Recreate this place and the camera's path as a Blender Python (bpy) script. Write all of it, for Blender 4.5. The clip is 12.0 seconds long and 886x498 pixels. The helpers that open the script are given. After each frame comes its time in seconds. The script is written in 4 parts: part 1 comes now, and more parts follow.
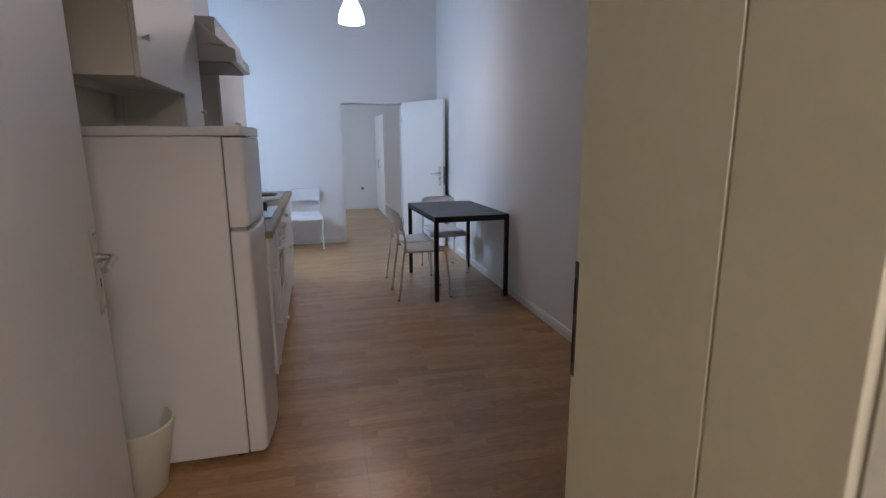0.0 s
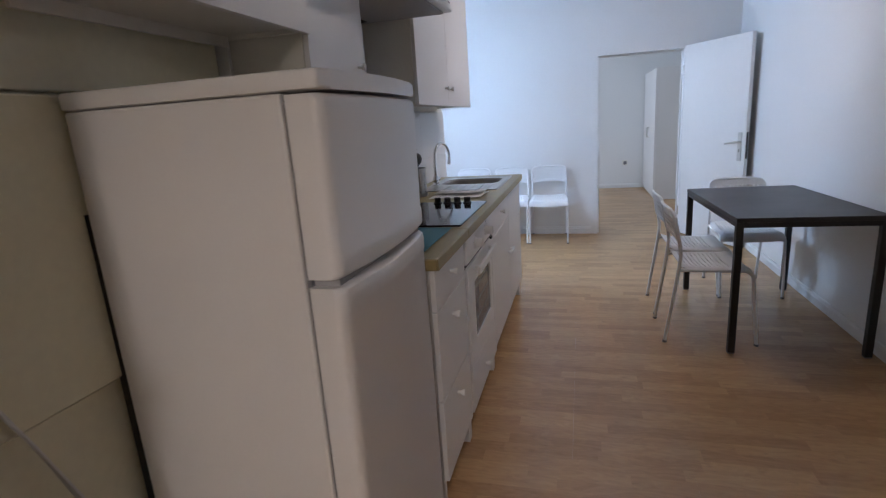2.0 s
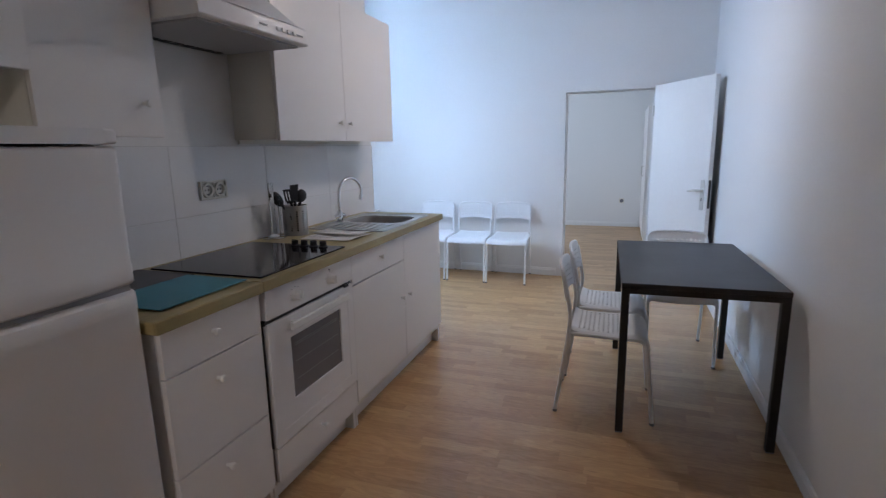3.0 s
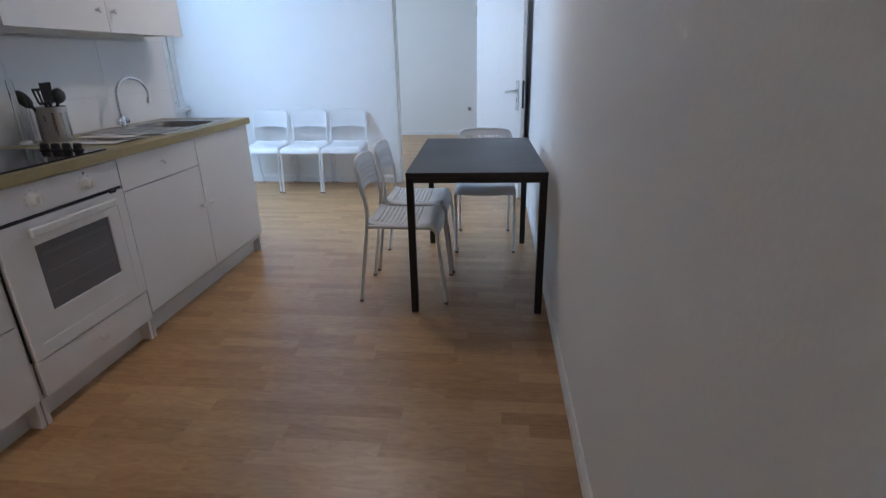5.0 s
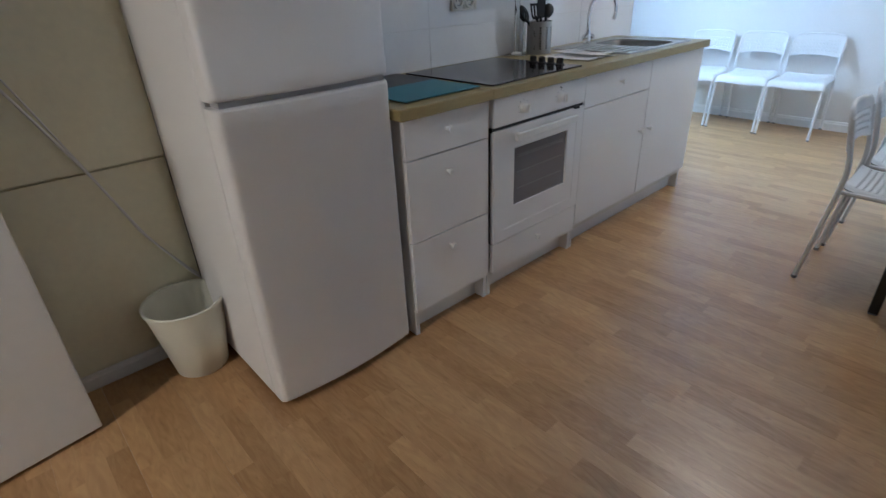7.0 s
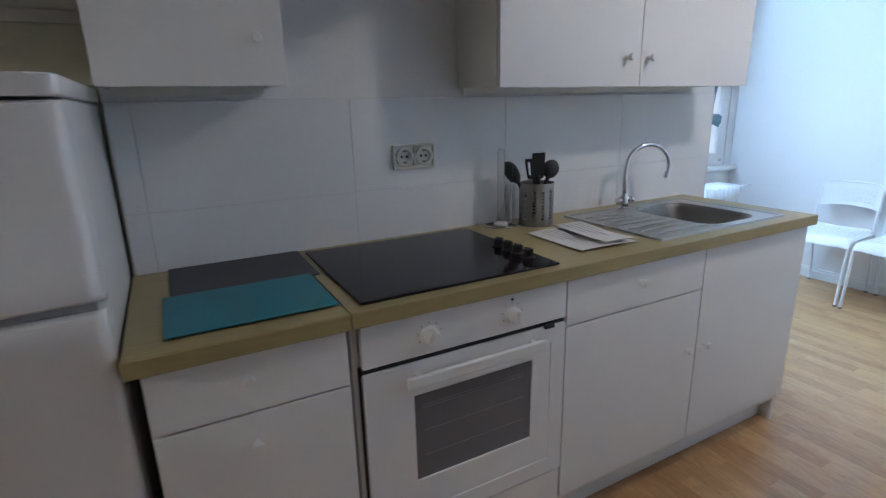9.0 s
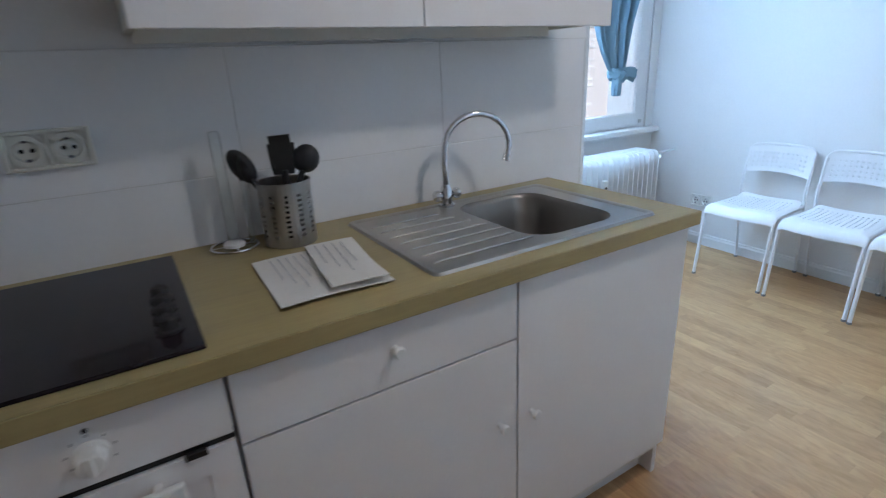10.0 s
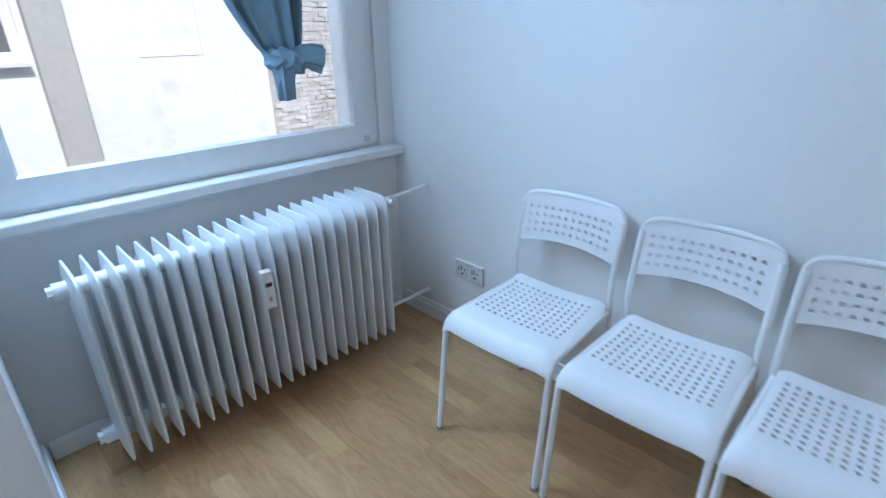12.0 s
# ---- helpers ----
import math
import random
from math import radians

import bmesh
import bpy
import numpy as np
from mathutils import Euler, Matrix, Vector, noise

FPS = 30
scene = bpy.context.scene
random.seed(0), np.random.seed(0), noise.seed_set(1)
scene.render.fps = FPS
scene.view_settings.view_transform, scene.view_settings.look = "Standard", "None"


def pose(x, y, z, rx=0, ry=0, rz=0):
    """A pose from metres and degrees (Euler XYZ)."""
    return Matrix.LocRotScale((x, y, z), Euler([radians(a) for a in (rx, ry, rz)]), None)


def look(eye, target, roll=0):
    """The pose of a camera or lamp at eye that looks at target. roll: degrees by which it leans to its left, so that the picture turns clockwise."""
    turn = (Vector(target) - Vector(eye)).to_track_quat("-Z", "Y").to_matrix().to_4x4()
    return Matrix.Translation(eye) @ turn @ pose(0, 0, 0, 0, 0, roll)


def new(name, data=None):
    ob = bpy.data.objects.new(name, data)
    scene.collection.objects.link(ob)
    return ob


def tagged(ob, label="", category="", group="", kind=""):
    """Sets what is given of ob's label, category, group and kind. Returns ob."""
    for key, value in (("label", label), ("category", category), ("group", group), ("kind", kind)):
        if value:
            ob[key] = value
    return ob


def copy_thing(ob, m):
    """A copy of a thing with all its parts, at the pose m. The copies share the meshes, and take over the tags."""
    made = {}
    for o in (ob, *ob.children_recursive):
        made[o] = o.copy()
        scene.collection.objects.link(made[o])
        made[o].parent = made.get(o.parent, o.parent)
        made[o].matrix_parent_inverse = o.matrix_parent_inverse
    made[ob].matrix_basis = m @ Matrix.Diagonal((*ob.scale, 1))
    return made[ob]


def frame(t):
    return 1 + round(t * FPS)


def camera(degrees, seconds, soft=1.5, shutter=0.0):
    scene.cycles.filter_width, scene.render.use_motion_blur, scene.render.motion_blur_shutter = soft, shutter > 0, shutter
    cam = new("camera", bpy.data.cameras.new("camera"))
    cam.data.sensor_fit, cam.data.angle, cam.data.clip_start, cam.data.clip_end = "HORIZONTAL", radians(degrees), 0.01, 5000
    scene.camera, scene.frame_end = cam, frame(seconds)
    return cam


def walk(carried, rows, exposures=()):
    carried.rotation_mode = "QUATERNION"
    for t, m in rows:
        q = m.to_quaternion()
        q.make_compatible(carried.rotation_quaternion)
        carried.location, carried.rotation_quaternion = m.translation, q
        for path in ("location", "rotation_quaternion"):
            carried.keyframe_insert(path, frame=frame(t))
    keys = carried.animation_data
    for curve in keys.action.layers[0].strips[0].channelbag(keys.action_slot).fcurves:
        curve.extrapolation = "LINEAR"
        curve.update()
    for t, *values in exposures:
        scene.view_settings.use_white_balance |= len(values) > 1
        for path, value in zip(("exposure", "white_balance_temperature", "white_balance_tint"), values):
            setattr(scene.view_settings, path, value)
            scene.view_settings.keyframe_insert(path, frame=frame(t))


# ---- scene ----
EXPO = [(0.0, -0.08, 6430, 22), (1.0, 0.10, 6430, 22), (2.2, 0.24, 6350, 21), (4.0, 0.30, 6180, 19), (5.4, 0.42, 6020, 15), (7.2, 0.74, 5800, 11), (9.0, 0.55, 5900, 13), (10.5, 0.32, 5960, 13), (12.0, 0.0, 6000, 13)]
PATH = [
    (0, (0.23, 0.108, 1.347), (0.694, 2.01, 0.939), -0.3),
    (0.5, (0.35, 0.386, 1.356), (0.568, 2.34, 0.99), -1.5),
    (1, (0.348, 0.668, 1.343), (0.148, 2.623, 0.975), -0.9),
    (1.5, (0.249, 1.038, 1.327), (-0.05, 2.969, 0.899), -1.9),
    (2, (0.405, 1.396, 1.303), (-0.119, 3.266, 0.825), -3.9),
    (2.5, (0.754, 1.681, 1.323), (0.09, 3.519, 0.9), -2.2),
    (3, (1.146, 1.845, 1.353), (0.491, 3.694, 0.963), -1.1),
    (3.5, (1.452, 1.86, 1.361), (0.845, 3.721, 0.949), -0.3),
    (3.7, (1.511, 1.868, 1.369), (0.977, 3.752, 0.962), -0.6),
    (5.3, (1.588, 1.858, 1.231), (1.401, 3.662, 0.388), -1.3),
    (5.5, (1.59, 1.877, 1.247), (1.22, 3.605, 0.31), -0.9),
    (6, (1.461, 1.857, 1.214), (0.7, 3.381, 0.166), -1.0),
    (6.5, (1.354, 1.827, 1.227), (0.261, 3.154, 0.204), -1.5),
    (7, (1.288, 1.811, 1.263), (-0.039, 2.988, 0.339), -2.6),
    (7.2, (1.271, 1.812, 1.287), (-0.161, 2.962, 0.495), -2.8),
    (8.8, (1.044, 2.77, 1.362), (-0.661, 3.689, 0.863), -1.6),
    (9, (1.008, 2.938, 1.342), (-0.695, 3.839, 0.81), -1.5),
    (9.5, (0.86, 3.368, 1.333), (-0.778, 4.33, 0.709), -2.2),
    (10, (0.759, 3.823, 1.315), (-0.851, 4.796, 0.635), -2.8),
    (10.5, (0.582, 4.283, 1.284), (-0.891, 5.405, 0.53), -3.1),
    (11, (0.507, 4.764, 1.271), (-0.695, 6.157, 0.487), -5.9),
    (11.5, (0.358, 5.314, 1.274), (-0.74, 6.766, 0.446), -1.4),
    (12, (0.039, 5.734, 1.274), (-1.259, 7.038, 0.49), -1.1),
]
cam = camera(81.9, 12.0, soft=1.2, shutter=0.2)
walk(cam, [(t, look(eye, target, roll)) for t, eye, target, roll in PATH], EXPO)

# ---- world, sun, lamps ----
world = bpy.data.worlds.new("sky")
scene.world = world
world.use_nodes = True
wn = world.node_tree
sky = wn.nodes.new("ShaderNodeTexSky")
sky.sky_type = "NISHITA"
sky.sun_disc = False
sky.sun_elevation = radians(48)
sky.sun_rotation = radians(80)
wn.links.new(sky.outputs[0], wn.nodes["Background"].inputs[0])
wn.nodes["Background"].inputs[1].default_value = 0.15


def lamp(name, kind, energy, color, m, size=None, size_y=None, angle=None, radius=None):
    data = bpy.data.lights.new(name, kind)
    data.energy, data.color = energy, color
    if kind == "AREA":
        data.shape, data.size, data.size_y = "RECTANGLE", size, size_y
    if angle is not None:
        data.angle = angle
    if radius is not None:
        data.shadow_soft_size = radius
    ob = new(name, data)
    ob.matrix_world = m
    return ob


# window wall frame: local y runs along the wall, local x into the room
WIN = Matrix.Translation((-1.792, 5.73, 0)) @ Matrix.Rotation(radians(-1.5), 4, "Z")


def wpt(x, y, z):
    return WIN @ Vector((x, y, z))


lamp("sun", "SUN", 4.0, (1.0, 0.97, 0.93), look((8, 5, 10), (-1, 7.2, 0)), angle=radians(4))
lamp("window_daylight", "AREA", 56.0, (0.45, 0.705, 1.0), look(wpt(0.012, 0.25, 2.25), wpt(1.012, -0.65, 1.45)), size=0.26, size_y=0.98)
lamp("far_room_daylight", "AREA", 30.0, (0.60, 0.81, 1.0), look((-1.38, 9.0, 1.7), (0.5, 9.0, 1.3)), size=1.3, size_y=1.5)
lamp("pendant_bulb", "POINT", 14.0, (1.0, 0.88, 0.77), pose(0.60, 5.0, 2.405), radius=0.085)
lamp("hall_bulb", "POINT", 54.0, (1.0, 0.92, 0.84), pose(0.545, -0.75, 2.30), radius=0.20)


# ---- materials ----
def base_material(name, color, rough=0.5, metal=0.0):
    m = bpy.data.materials.new(name)
    m.use_nodes = True
    p = m.node_tree.nodes["Principled BSDF"]
    p.inputs["Base Color"].default_value = (*color, 1)
    p.inputs["Roughness"].default_value = rough
    p.inputs["Metallic"].default_value = metal
    return m, m.node_tree, p


def textured(name, color, rough=0.5, metal=0.0, vary=0.06, big=1.5, fine=60.0, bump=0.05, dirt=0.0, stretch=(1, 1, 1), distance=0.01):
    """A material whose colour varies at a large and a small scale, with fine relief."""
    m, nt, p = base_material(name, color, rough, metal)
    n, l = nt.nodes, nt.links
    geo = n.new("ShaderNodeNewGeometry")
    mp = n.new("ShaderNodeMapping")
    mp.inputs["Scale"].default_value = stretch
    l.new(geo.outputs["Position"], mp.inputs["Vector"])
    a, b = n.new("ShaderNodeTexNoise"), n.new("ShaderNodeTexNoise")
    a.inputs["Scale"].default_value, a.inputs["Detail"].default_value = big, 5
    b.inputs["Scale"].default_value, b.inputs["Detail"].default_value = fine, 4
    l.new(mp.outputs[0], a.inputs["Vector"])
    l.new(mp.outputs[0], b.inputs["Vector"])
    add = n.new("ShaderNodeMath")
    add.operation = "ADD"
    l.new(a.outputs["Fac"], add.inputs[0])
    l.new(b.outputs["Fac"], add.inputs[1])
    ramp = n.new("ShaderNodeMapRange")
    ramp.inputs["From Min"].default_value, ramp.inputs["From Max"].default_value = 0.6, 1.4
    ramp.inputs["To Min"].default_value, ramp.inputs["To Max"].default_value = 1 - vary, 1 + vary
    l.new(add.outputs[0], ramp.inputs["Value"])
    mul = n.new("ShaderNodeVectorMath")
    mul.operation = "SCALE"
    mul.inputs[0].default_value = color
    l.new(ramp.outputs[0], mul.inputs["Scale"])
    last = mul.outputs[0]
    if dirt > 0:
        c = n.new("ShaderNodeTexNoise")
        c.inputs["Scale"].default_value, c.inputs["Detail"].default_value = 3.1, 8
        l.new(geo.outputs["Position"], c.inputs["Vector"])
        r = n.new("ShaderNodeMapRange")
        r.inputs["From Min"].default_value, r.inputs["From Max"].default_value = 0.58, 0.75
        r.inputs["To Max"].default_value = dirt
        l.new(c.outputs["Fac"], r.inputs["Value"])
        mix = n.new("ShaderNodeMix")
        mix.data_type = "RGBA"
        l.new(r.outputs[0], mix.inputs["Factor"])
        l.new(last, mix.inputs["A"])
        mix.inputs["B"].default_value = (color[0] * 0.55, color[1] * 0.5, color[2] * 0.42, 1)
        last = mix.outputs["Result"]
    l.new(last, p.inputs["Base Color"])
    rr = n.new("ShaderNodeMapRange")
    rr.inputs["To Min"].default_value, rr.inputs["To Max"].default_value = max(rough - 0.08, 0.02), min(rough + 0.1, 1)
    l.new(a.outputs["Fac"], rr.inputs["Value"])
    l.new(rr.outputs[0], p.inputs["Roughness"])
    if bump > 0:
        bp = n.new("ShaderNodeBump")
        bp.inputs["Strength"].default_value, bp.inputs["Distance"].default_value = bump, distance
        l.new(add.outputs[0], bp.inputs["Height"])
        l.new(bp.outputs[0], p.inputs["Normal"])
    return m


def laminate_material():
    """Ship-deck laminate: narrow strips of beech of uneven tone along x, with grain."""
    m, nt, p = base_material("beech_laminate", (0.5, 0.3, 0.14), 0.32)
    n, l = nt.nodes, nt.links
    geo = n.new("ShaderNodeNewGeometry")
    sep = n.new("ShaderNodeSeparateXYZ")
    l.new(geo.outputs["Position"], sep.inputs[0])

    def mth(op, a, b=None, c=None):
        q = n.new("ShaderNodeMath")
        q.operation = op
        for i, v in enumerate((a, b, c)):
            if v is None:
                continue
            if isinstance(v, (int, float)):
                q.inputs[i].default_value = v
            else:
                l.new(v, q.inputs[i])
        return q.outputs[0]

    row = mth("FLOOR", mth("DIVIDE", sep.outputs["Y"], 0.065))
    wr = n.new("ShaderNodeTexWhiteNoise")
    wr.noise_dimensions = "1D"
    l.new(row, wr.inputs["W"])
    along = mth("ADD", mth("DIVIDE", sep.outputs["X"], 0.37), mth("MULTIPLY", wr.outputs["Value"], 7.0))
    cell = mth("FLOOR", along)
    comb = n.new("ShaderNodeCombineXYZ")
    l.new(cell, comb.inputs[0])
    l.new(row, comb.inputs[1])
    wc = n.new("ShaderNodeTexWhiteNoise")
    wc.noise_dimensions = "2D"
    l.new(comb.outputs[0], wc.inputs["Vector"])
    # grain, shifted from strip to strip
    gx = n.new("ShaderNodeCombineXYZ")
    l.new(mth("ADD", mth("MULTIPLY", sep.outputs["X"], 3.2), mth("MULTIPLY", wc.outputs["Value"], 50.0)), gx.inputs[0])
    l.new(mth("MULTIPLY", sep.outputs["Y"], 13.0), gx.inputs[1])
    g = n.new("ShaderNodeTexNoise")
    g.inputs["Scale"].default_value, g.inputs["Detail"].default_value, g.inputs["Distortion"].default_value = 1.8, 6, 2.6
    l.new(gx.outputs[0], g.inputs["Vector"])
    ramp = n.new("ShaderNodeValToRGB")
    ramp.color_ramp.elements[0].color = (0.306, 0.156, 0.058, 1)
    ramp.color_ramp.elements[1].color = (0.568, 0.351, 0.168, 1)
    tone = mth("ADD", mth("MULTIPLY", wc.outputs["Value"], 0.50), mth("MULTIPLY", g.outputs["Fac"], 1.05))
    l.new(mth("SUBTRACT", tone, 0.25), ramp.inputs[0])
    # dark flecks of the figure
    f = n.new("ShaderNodeTexNoise")
    f.inputs["Scale"].default_value, f.inputs["Detail"].default_value = 5.5, 6
    l.new(gx.outputs[0], f.inputs["Vector"])
    fr = n.new("ShaderNodeMapRange")
    fr.inputs["From Min"].default_value, fr.inputs["From Max"].default_value = 0.60, 0.72
    fr.inputs["To Max"].default_value = 0.35
    l.new(f.outputs["Fac"], fr.inputs["Value"])
    mix = n.new("ShaderNodeMix")
    mix.data_type = "RGBA"
    l.new(fr.outputs[0], mix.inputs["Factor"])
    l.new(ramp.outputs[0], mix.inputs["A"])
    mix.inputs["B"].default_value = (0.22, 0.115, 0.05, 1)
    info = n.new("ShaderNodeObjectInfo")
    hs = n.new("ShaderNodeHueSaturation")
    l.new(mth("ADD", mth("MULTIPLY", info.outputs["Random"], 0.07), 0.965), hs.inputs["Value"])
    l.new(mix.outputs["Result"], hs.inputs["Color"])
    # fine seam between the strips
    edge = mth("ABSOLUTE", mth("SUBTRACT", mth("FRACT", mth("DIVIDE", sep.outputs["Y"], 0.065)), 0.5))
    ex = mth("ABSOLUTE", mth("SUBTRACT", mth("FRACT", along), 0.5))
    seam = mth("MAXIMUM", mth("GREATER_THAN", edge, 0.49), mth("GREATER_THAN", ex, 0.4975))
    dark = n.new("ShaderNodeMix")
    dark.data_type = "RGBA"
    l.new(mth("MULTIPLY", seam, 0.05), dark.inputs["Factor"])
    l.new(hs.outputs[0], dark.inputs["A"])
    dark.inputs["B"].default_value = (0.16, 0.08, 0.035, 1)
    l.new(dark.outputs["Result"], p.inputs["Base Color"])
    sm = n.new("ShaderNodeTexNoise")
    sm.inputs["Scale"].default_value, sm.inputs["Detail"].default_value = 2.2, 6
    l.new(geo.outputs["Position"], sm.inputs["Vector"])
    rr = n.new("ShaderNodeMapRange")
    rr.inputs["To Min"].default_value, rr.inputs["To Max"].default_value = 0.285, 0.345
    l.new(sm.outputs["Fac"], rr.inputs["Value"])
    l.new(rr.outputs[0], p.inputs["Roughness"])
    bp = n.new("ShaderNodeBump")
    p.inputs["Specular IOR Level"].default_value = 0.54
    bp.inputs["Strength"].default_value, bp.inputs["Distance"].default_value = 0.03, 0.001
    l.new(g.outputs["Fac"], bp.inputs["Height"])
    l.new(bp.outputs[0], p.inputs["Normal"])
    return m


def glass_material(name, tint, rough=0.0):
    m, nt, p = base_material(name, tint, rough)
    p.inputs["Transmission Weight"].default_value = 1.0
    p.inputs["IOR"].default_value = 1.45
    return m


WALL = textured("wall_paint", (0.80, 0.80, 0.79), 0.7, vary=0.025, big=0.9, fine=90, bump=0.12, distance=0.004)
CEIL = textured("ceiling_paint", (0.82, 0.82, 0.81), 0.8, vary=0.02)
CREAM = textured("cream_panel_paint", (0.84, 0.81, 0.63), 0.5, vary=0.05, big=1.2, fine=40, bump=0.06, dirt=0.10)
# Same cream paint as the panels, with the reveal's dimness put into its colour.
JAMB = textured("shaded_cream_paint", (0.54, 0.53, 0.43), 0.42, vary=0.04, big=1.5, fine=50, bump=0.05)
DOORW = textured("white_door_paint", (0.80, 0.79, 0.77), 0.42, vary=0.02, big=1.4, fine=30, bump=0.03)
TRIM = textured("white_trim_paint", (0.80, 0.80, 0.79), 0.45, vary=0.04, big=3, fine=45, bump=0.05, dirt=0.10)
LAMINATE = laminate_material()
CAB = textured("white_melamine", (0.80, 0.785, 0.77), 0.38, vary=0.018, big=1.2, fine=120, bump=0.02)
CARC = textured("white_carcass", (0.76, 0.74, 0.68), 0.5, vary=0.03, big=2, fine=80, bump=0.02)
FRIDGE = textured("fridge_enamel", (0.80, 0.79, 0.785), 0.31, vary=0.015, big=1.1, fine=160, bump=0.035, distance=0.002)
TILE = textured("painted_tile", (0.78, 0.785, 0.79), 0.38, vary=0.02, big=1.3, fine=70, bump=0.03)
GROUT = textured("grey_grout", (0.68, 0.68, 0.67), 0.85, vary=0.06)
WORKTOP = textured("oak_worktop_laminate", (0.335, 0.268, 0.118), 0.38, vary=0.12, big=1.6, fine=14, bump=0.03, stretch=(9, 1, 9), distance=0.002)
BLACKG = textured("black_ceramic_glass", (0.013, 0.009, 0.012), 0.07, vary=0.1, bump=0.0)
BLACKG.node_tree.nodes["Principled BSDF"].inputs["Specular IOR Level"].default_value = 0.22
OVENG = textured("oven_window_glass", (0.17, 0.165, 0.175), 0.16, vary=0.05, bump=0.0)
BLACKP = textured("black_plastic", (0.012, 0.012, 0.013), 0.5, vary=0.1, bump=0.02)
TABLE = textured("black_brown_table_foil", (0.022, 0.019, 0.021), 0.42, vary=0.2, big=3, fine=90, bump=0.10, distance=0.001)
TLEG = textured("black_powder_coat", (0.013, 0.012, 0.013), 0.48, vary=0.1, fine=200, bump=0.05, distance=0.001)
CHAIRP = textured("white_chair_plastic", (0.82, 0.82, 0.82), 0.42, vary=0.015, fine=150, bump=0.03, distance=0.001)
CHAIRM = textured("white_powder_coat", (0.80, 0.80, 0.80), 0.4, vary=0.02, fine=200, bump=0.02)
FOOT = textured("grey_rubber", (0.20, 0.20, 0.20), 0.8, vary=0.1)
STEEL = textured("brushed_steel", (0.43, 0.41, 0.38), 0.32, metal=1.0, vary=0.03, big=2, fine=40, bump=0.008, stretch=(30, 1, 4), distance=0.001)
# Darkened copy of the sink's steel; the bowl's dim reflections sit in its colour.
BOWL = textured("shaded_steel_bowl", (0.24, 0.22, 0.20), 0.38, metal=1.0, vary=0.05, big=3, fine=60, bump=0.01, stretch=(4, 20, 4), distance=0.001)
CHROME = base_material("chrome", (0.75, 0.76, 0.78), 0.07, 1.0)[0]
ALU = textured("satin_aluminium", (0.62, 0.61, 0.58), 0.33, metal=1.0, vary=0.05, fine=80, bump=0.02)
TARN = textured("tarnished_metal", (0.10, 0.095, 0.085), 0.5, metal=0.8, vary=0.15, fine=120, bump=0.05)
TEAL = textured("teal_board", (0.012, 0.19, 0.25), 0.45, vary=0.08, big=6, fine=120, bump=0.05, distance=0.001)
DARKB = textured("charcoal_board", (0.055, 0.052, 0.060), 0.5, vary=0.1, big=6, fine=120, bump=0.05, distance=0.001)
PLASTIC = textured("white_plastic", (0.78, 0.78, 0.76), 0.38, vary=0.02)
SOCK = textured("aged_socket_plastic", (0.74, 0.72, 0.64), 0.35, vary=0.03)
GRIP = textured("grey_grip_plastic", (0.40, 0.40, 0.41), 0.6, vary=0.06)
HOLE = base_material("dark_hole", (0.01, 0.01, 0.01), 0.9)[0]
SEAL = textured("grey_seal", (0.20, 0.20, 0.21), 0.7, vary=0.1)
RADI = textured("radiator_enamel", (0.78, 0.79, 0.79), 0.33, vary=0.03, big=4, fine=60, bump=0.03, dirt=0.08)
CURT = textured("blue_cotton", (0.18, 0.285, 0.35), 0.9, vary=0.12, big=4, fine=260, bump=0.2, distance=0.002)
PAPER = textured("printed_paper", (0.74, 0.72, 0.68), 0.8, vary=0.03, big=5, fine=80)
INK = base_material("grey_ink", (0.34, 0.34, 0.35), 0.8)[0]
GLASS = glass_material("window_glass", (0.97, 0.99, 0.99))
ACRYL = glass_material("clear_acrylic", (0.93, 0.97, 0.97))
STUCCO = textured("pale_stucco", (0.88, 0.88, 0.86), 0.9, vary=0.06, big=0.6, fine=14, bump=0.4, dirt=0.25)
STONE = textured("grey_render", (0.50, 0.49, 0.46), 0.9, vary=0.12, big=0.8, fine=18, bump=0.4, dirt=0.3)
BRICK = textured("old_brick", (0.62, 0.60, 0.58), 0.9, vary=0.34, big=2.2, fine=16, bump=0.5, dirt=0.3)
MORTAR = textured("lime_mortar", (0.52, 0.48, 0.45), 0.95, vary=0.12, big=2, fine=30, bump=0.5)
ASPH = textured("yard_asphalt", (0.06, 0.06, 0.06), 0.9, vary=0.2)
BINP = textured("cream_bin_plastic", (0.78, 0.77, 0.66), 0.38, vary=0.015)
MARB = textured("marble_disc", (0.62, 0.58, 0.52), 0.3, vary=0.3, big=14, fine=40)
SHADE = base_material("lamp_shade_glow", (0.9, 0.88, 0.84), 0.5)[0]
SHADE.node_tree.nodes["Principled BSDF"].inputs["Emission Color"].default_value = (1.0, 0.91, 0.84, 1)
SHADE.node_tree.nodes["Principled BSDF"].inputs["Emission Strength"].default_value = 4.5


# ---- mesh helpers ----
def mesh_from(name, bm, material, smooth=False):
    bmesh.ops.recalc_face_normals(bm, faces=bm.faces[:])
    me = bpy.data.meshes.new(name)
    bm.to_mesh(me)
    bm.free()
    me.materials.append(material)
    if smooth:
        me.polygons.foreach_set("use_smooth", [True] * len(me.polygons))
        me.set_sharp_from_angle(angle=radians(38))
    return me


def part(name, bm, material, parent=None, label="", smooth=False, m=None):
    ob = new(name, mesh_from(name, bm, material, smooth))
    if m is not None:
        ob.matrix_basis = m
    if parent is not None:
        ob.parent = parent
    if label:
        ob["label"] = label
    return ob


def structure(ob, label, category):
    return tagged(ob, label, category, kind="structure")


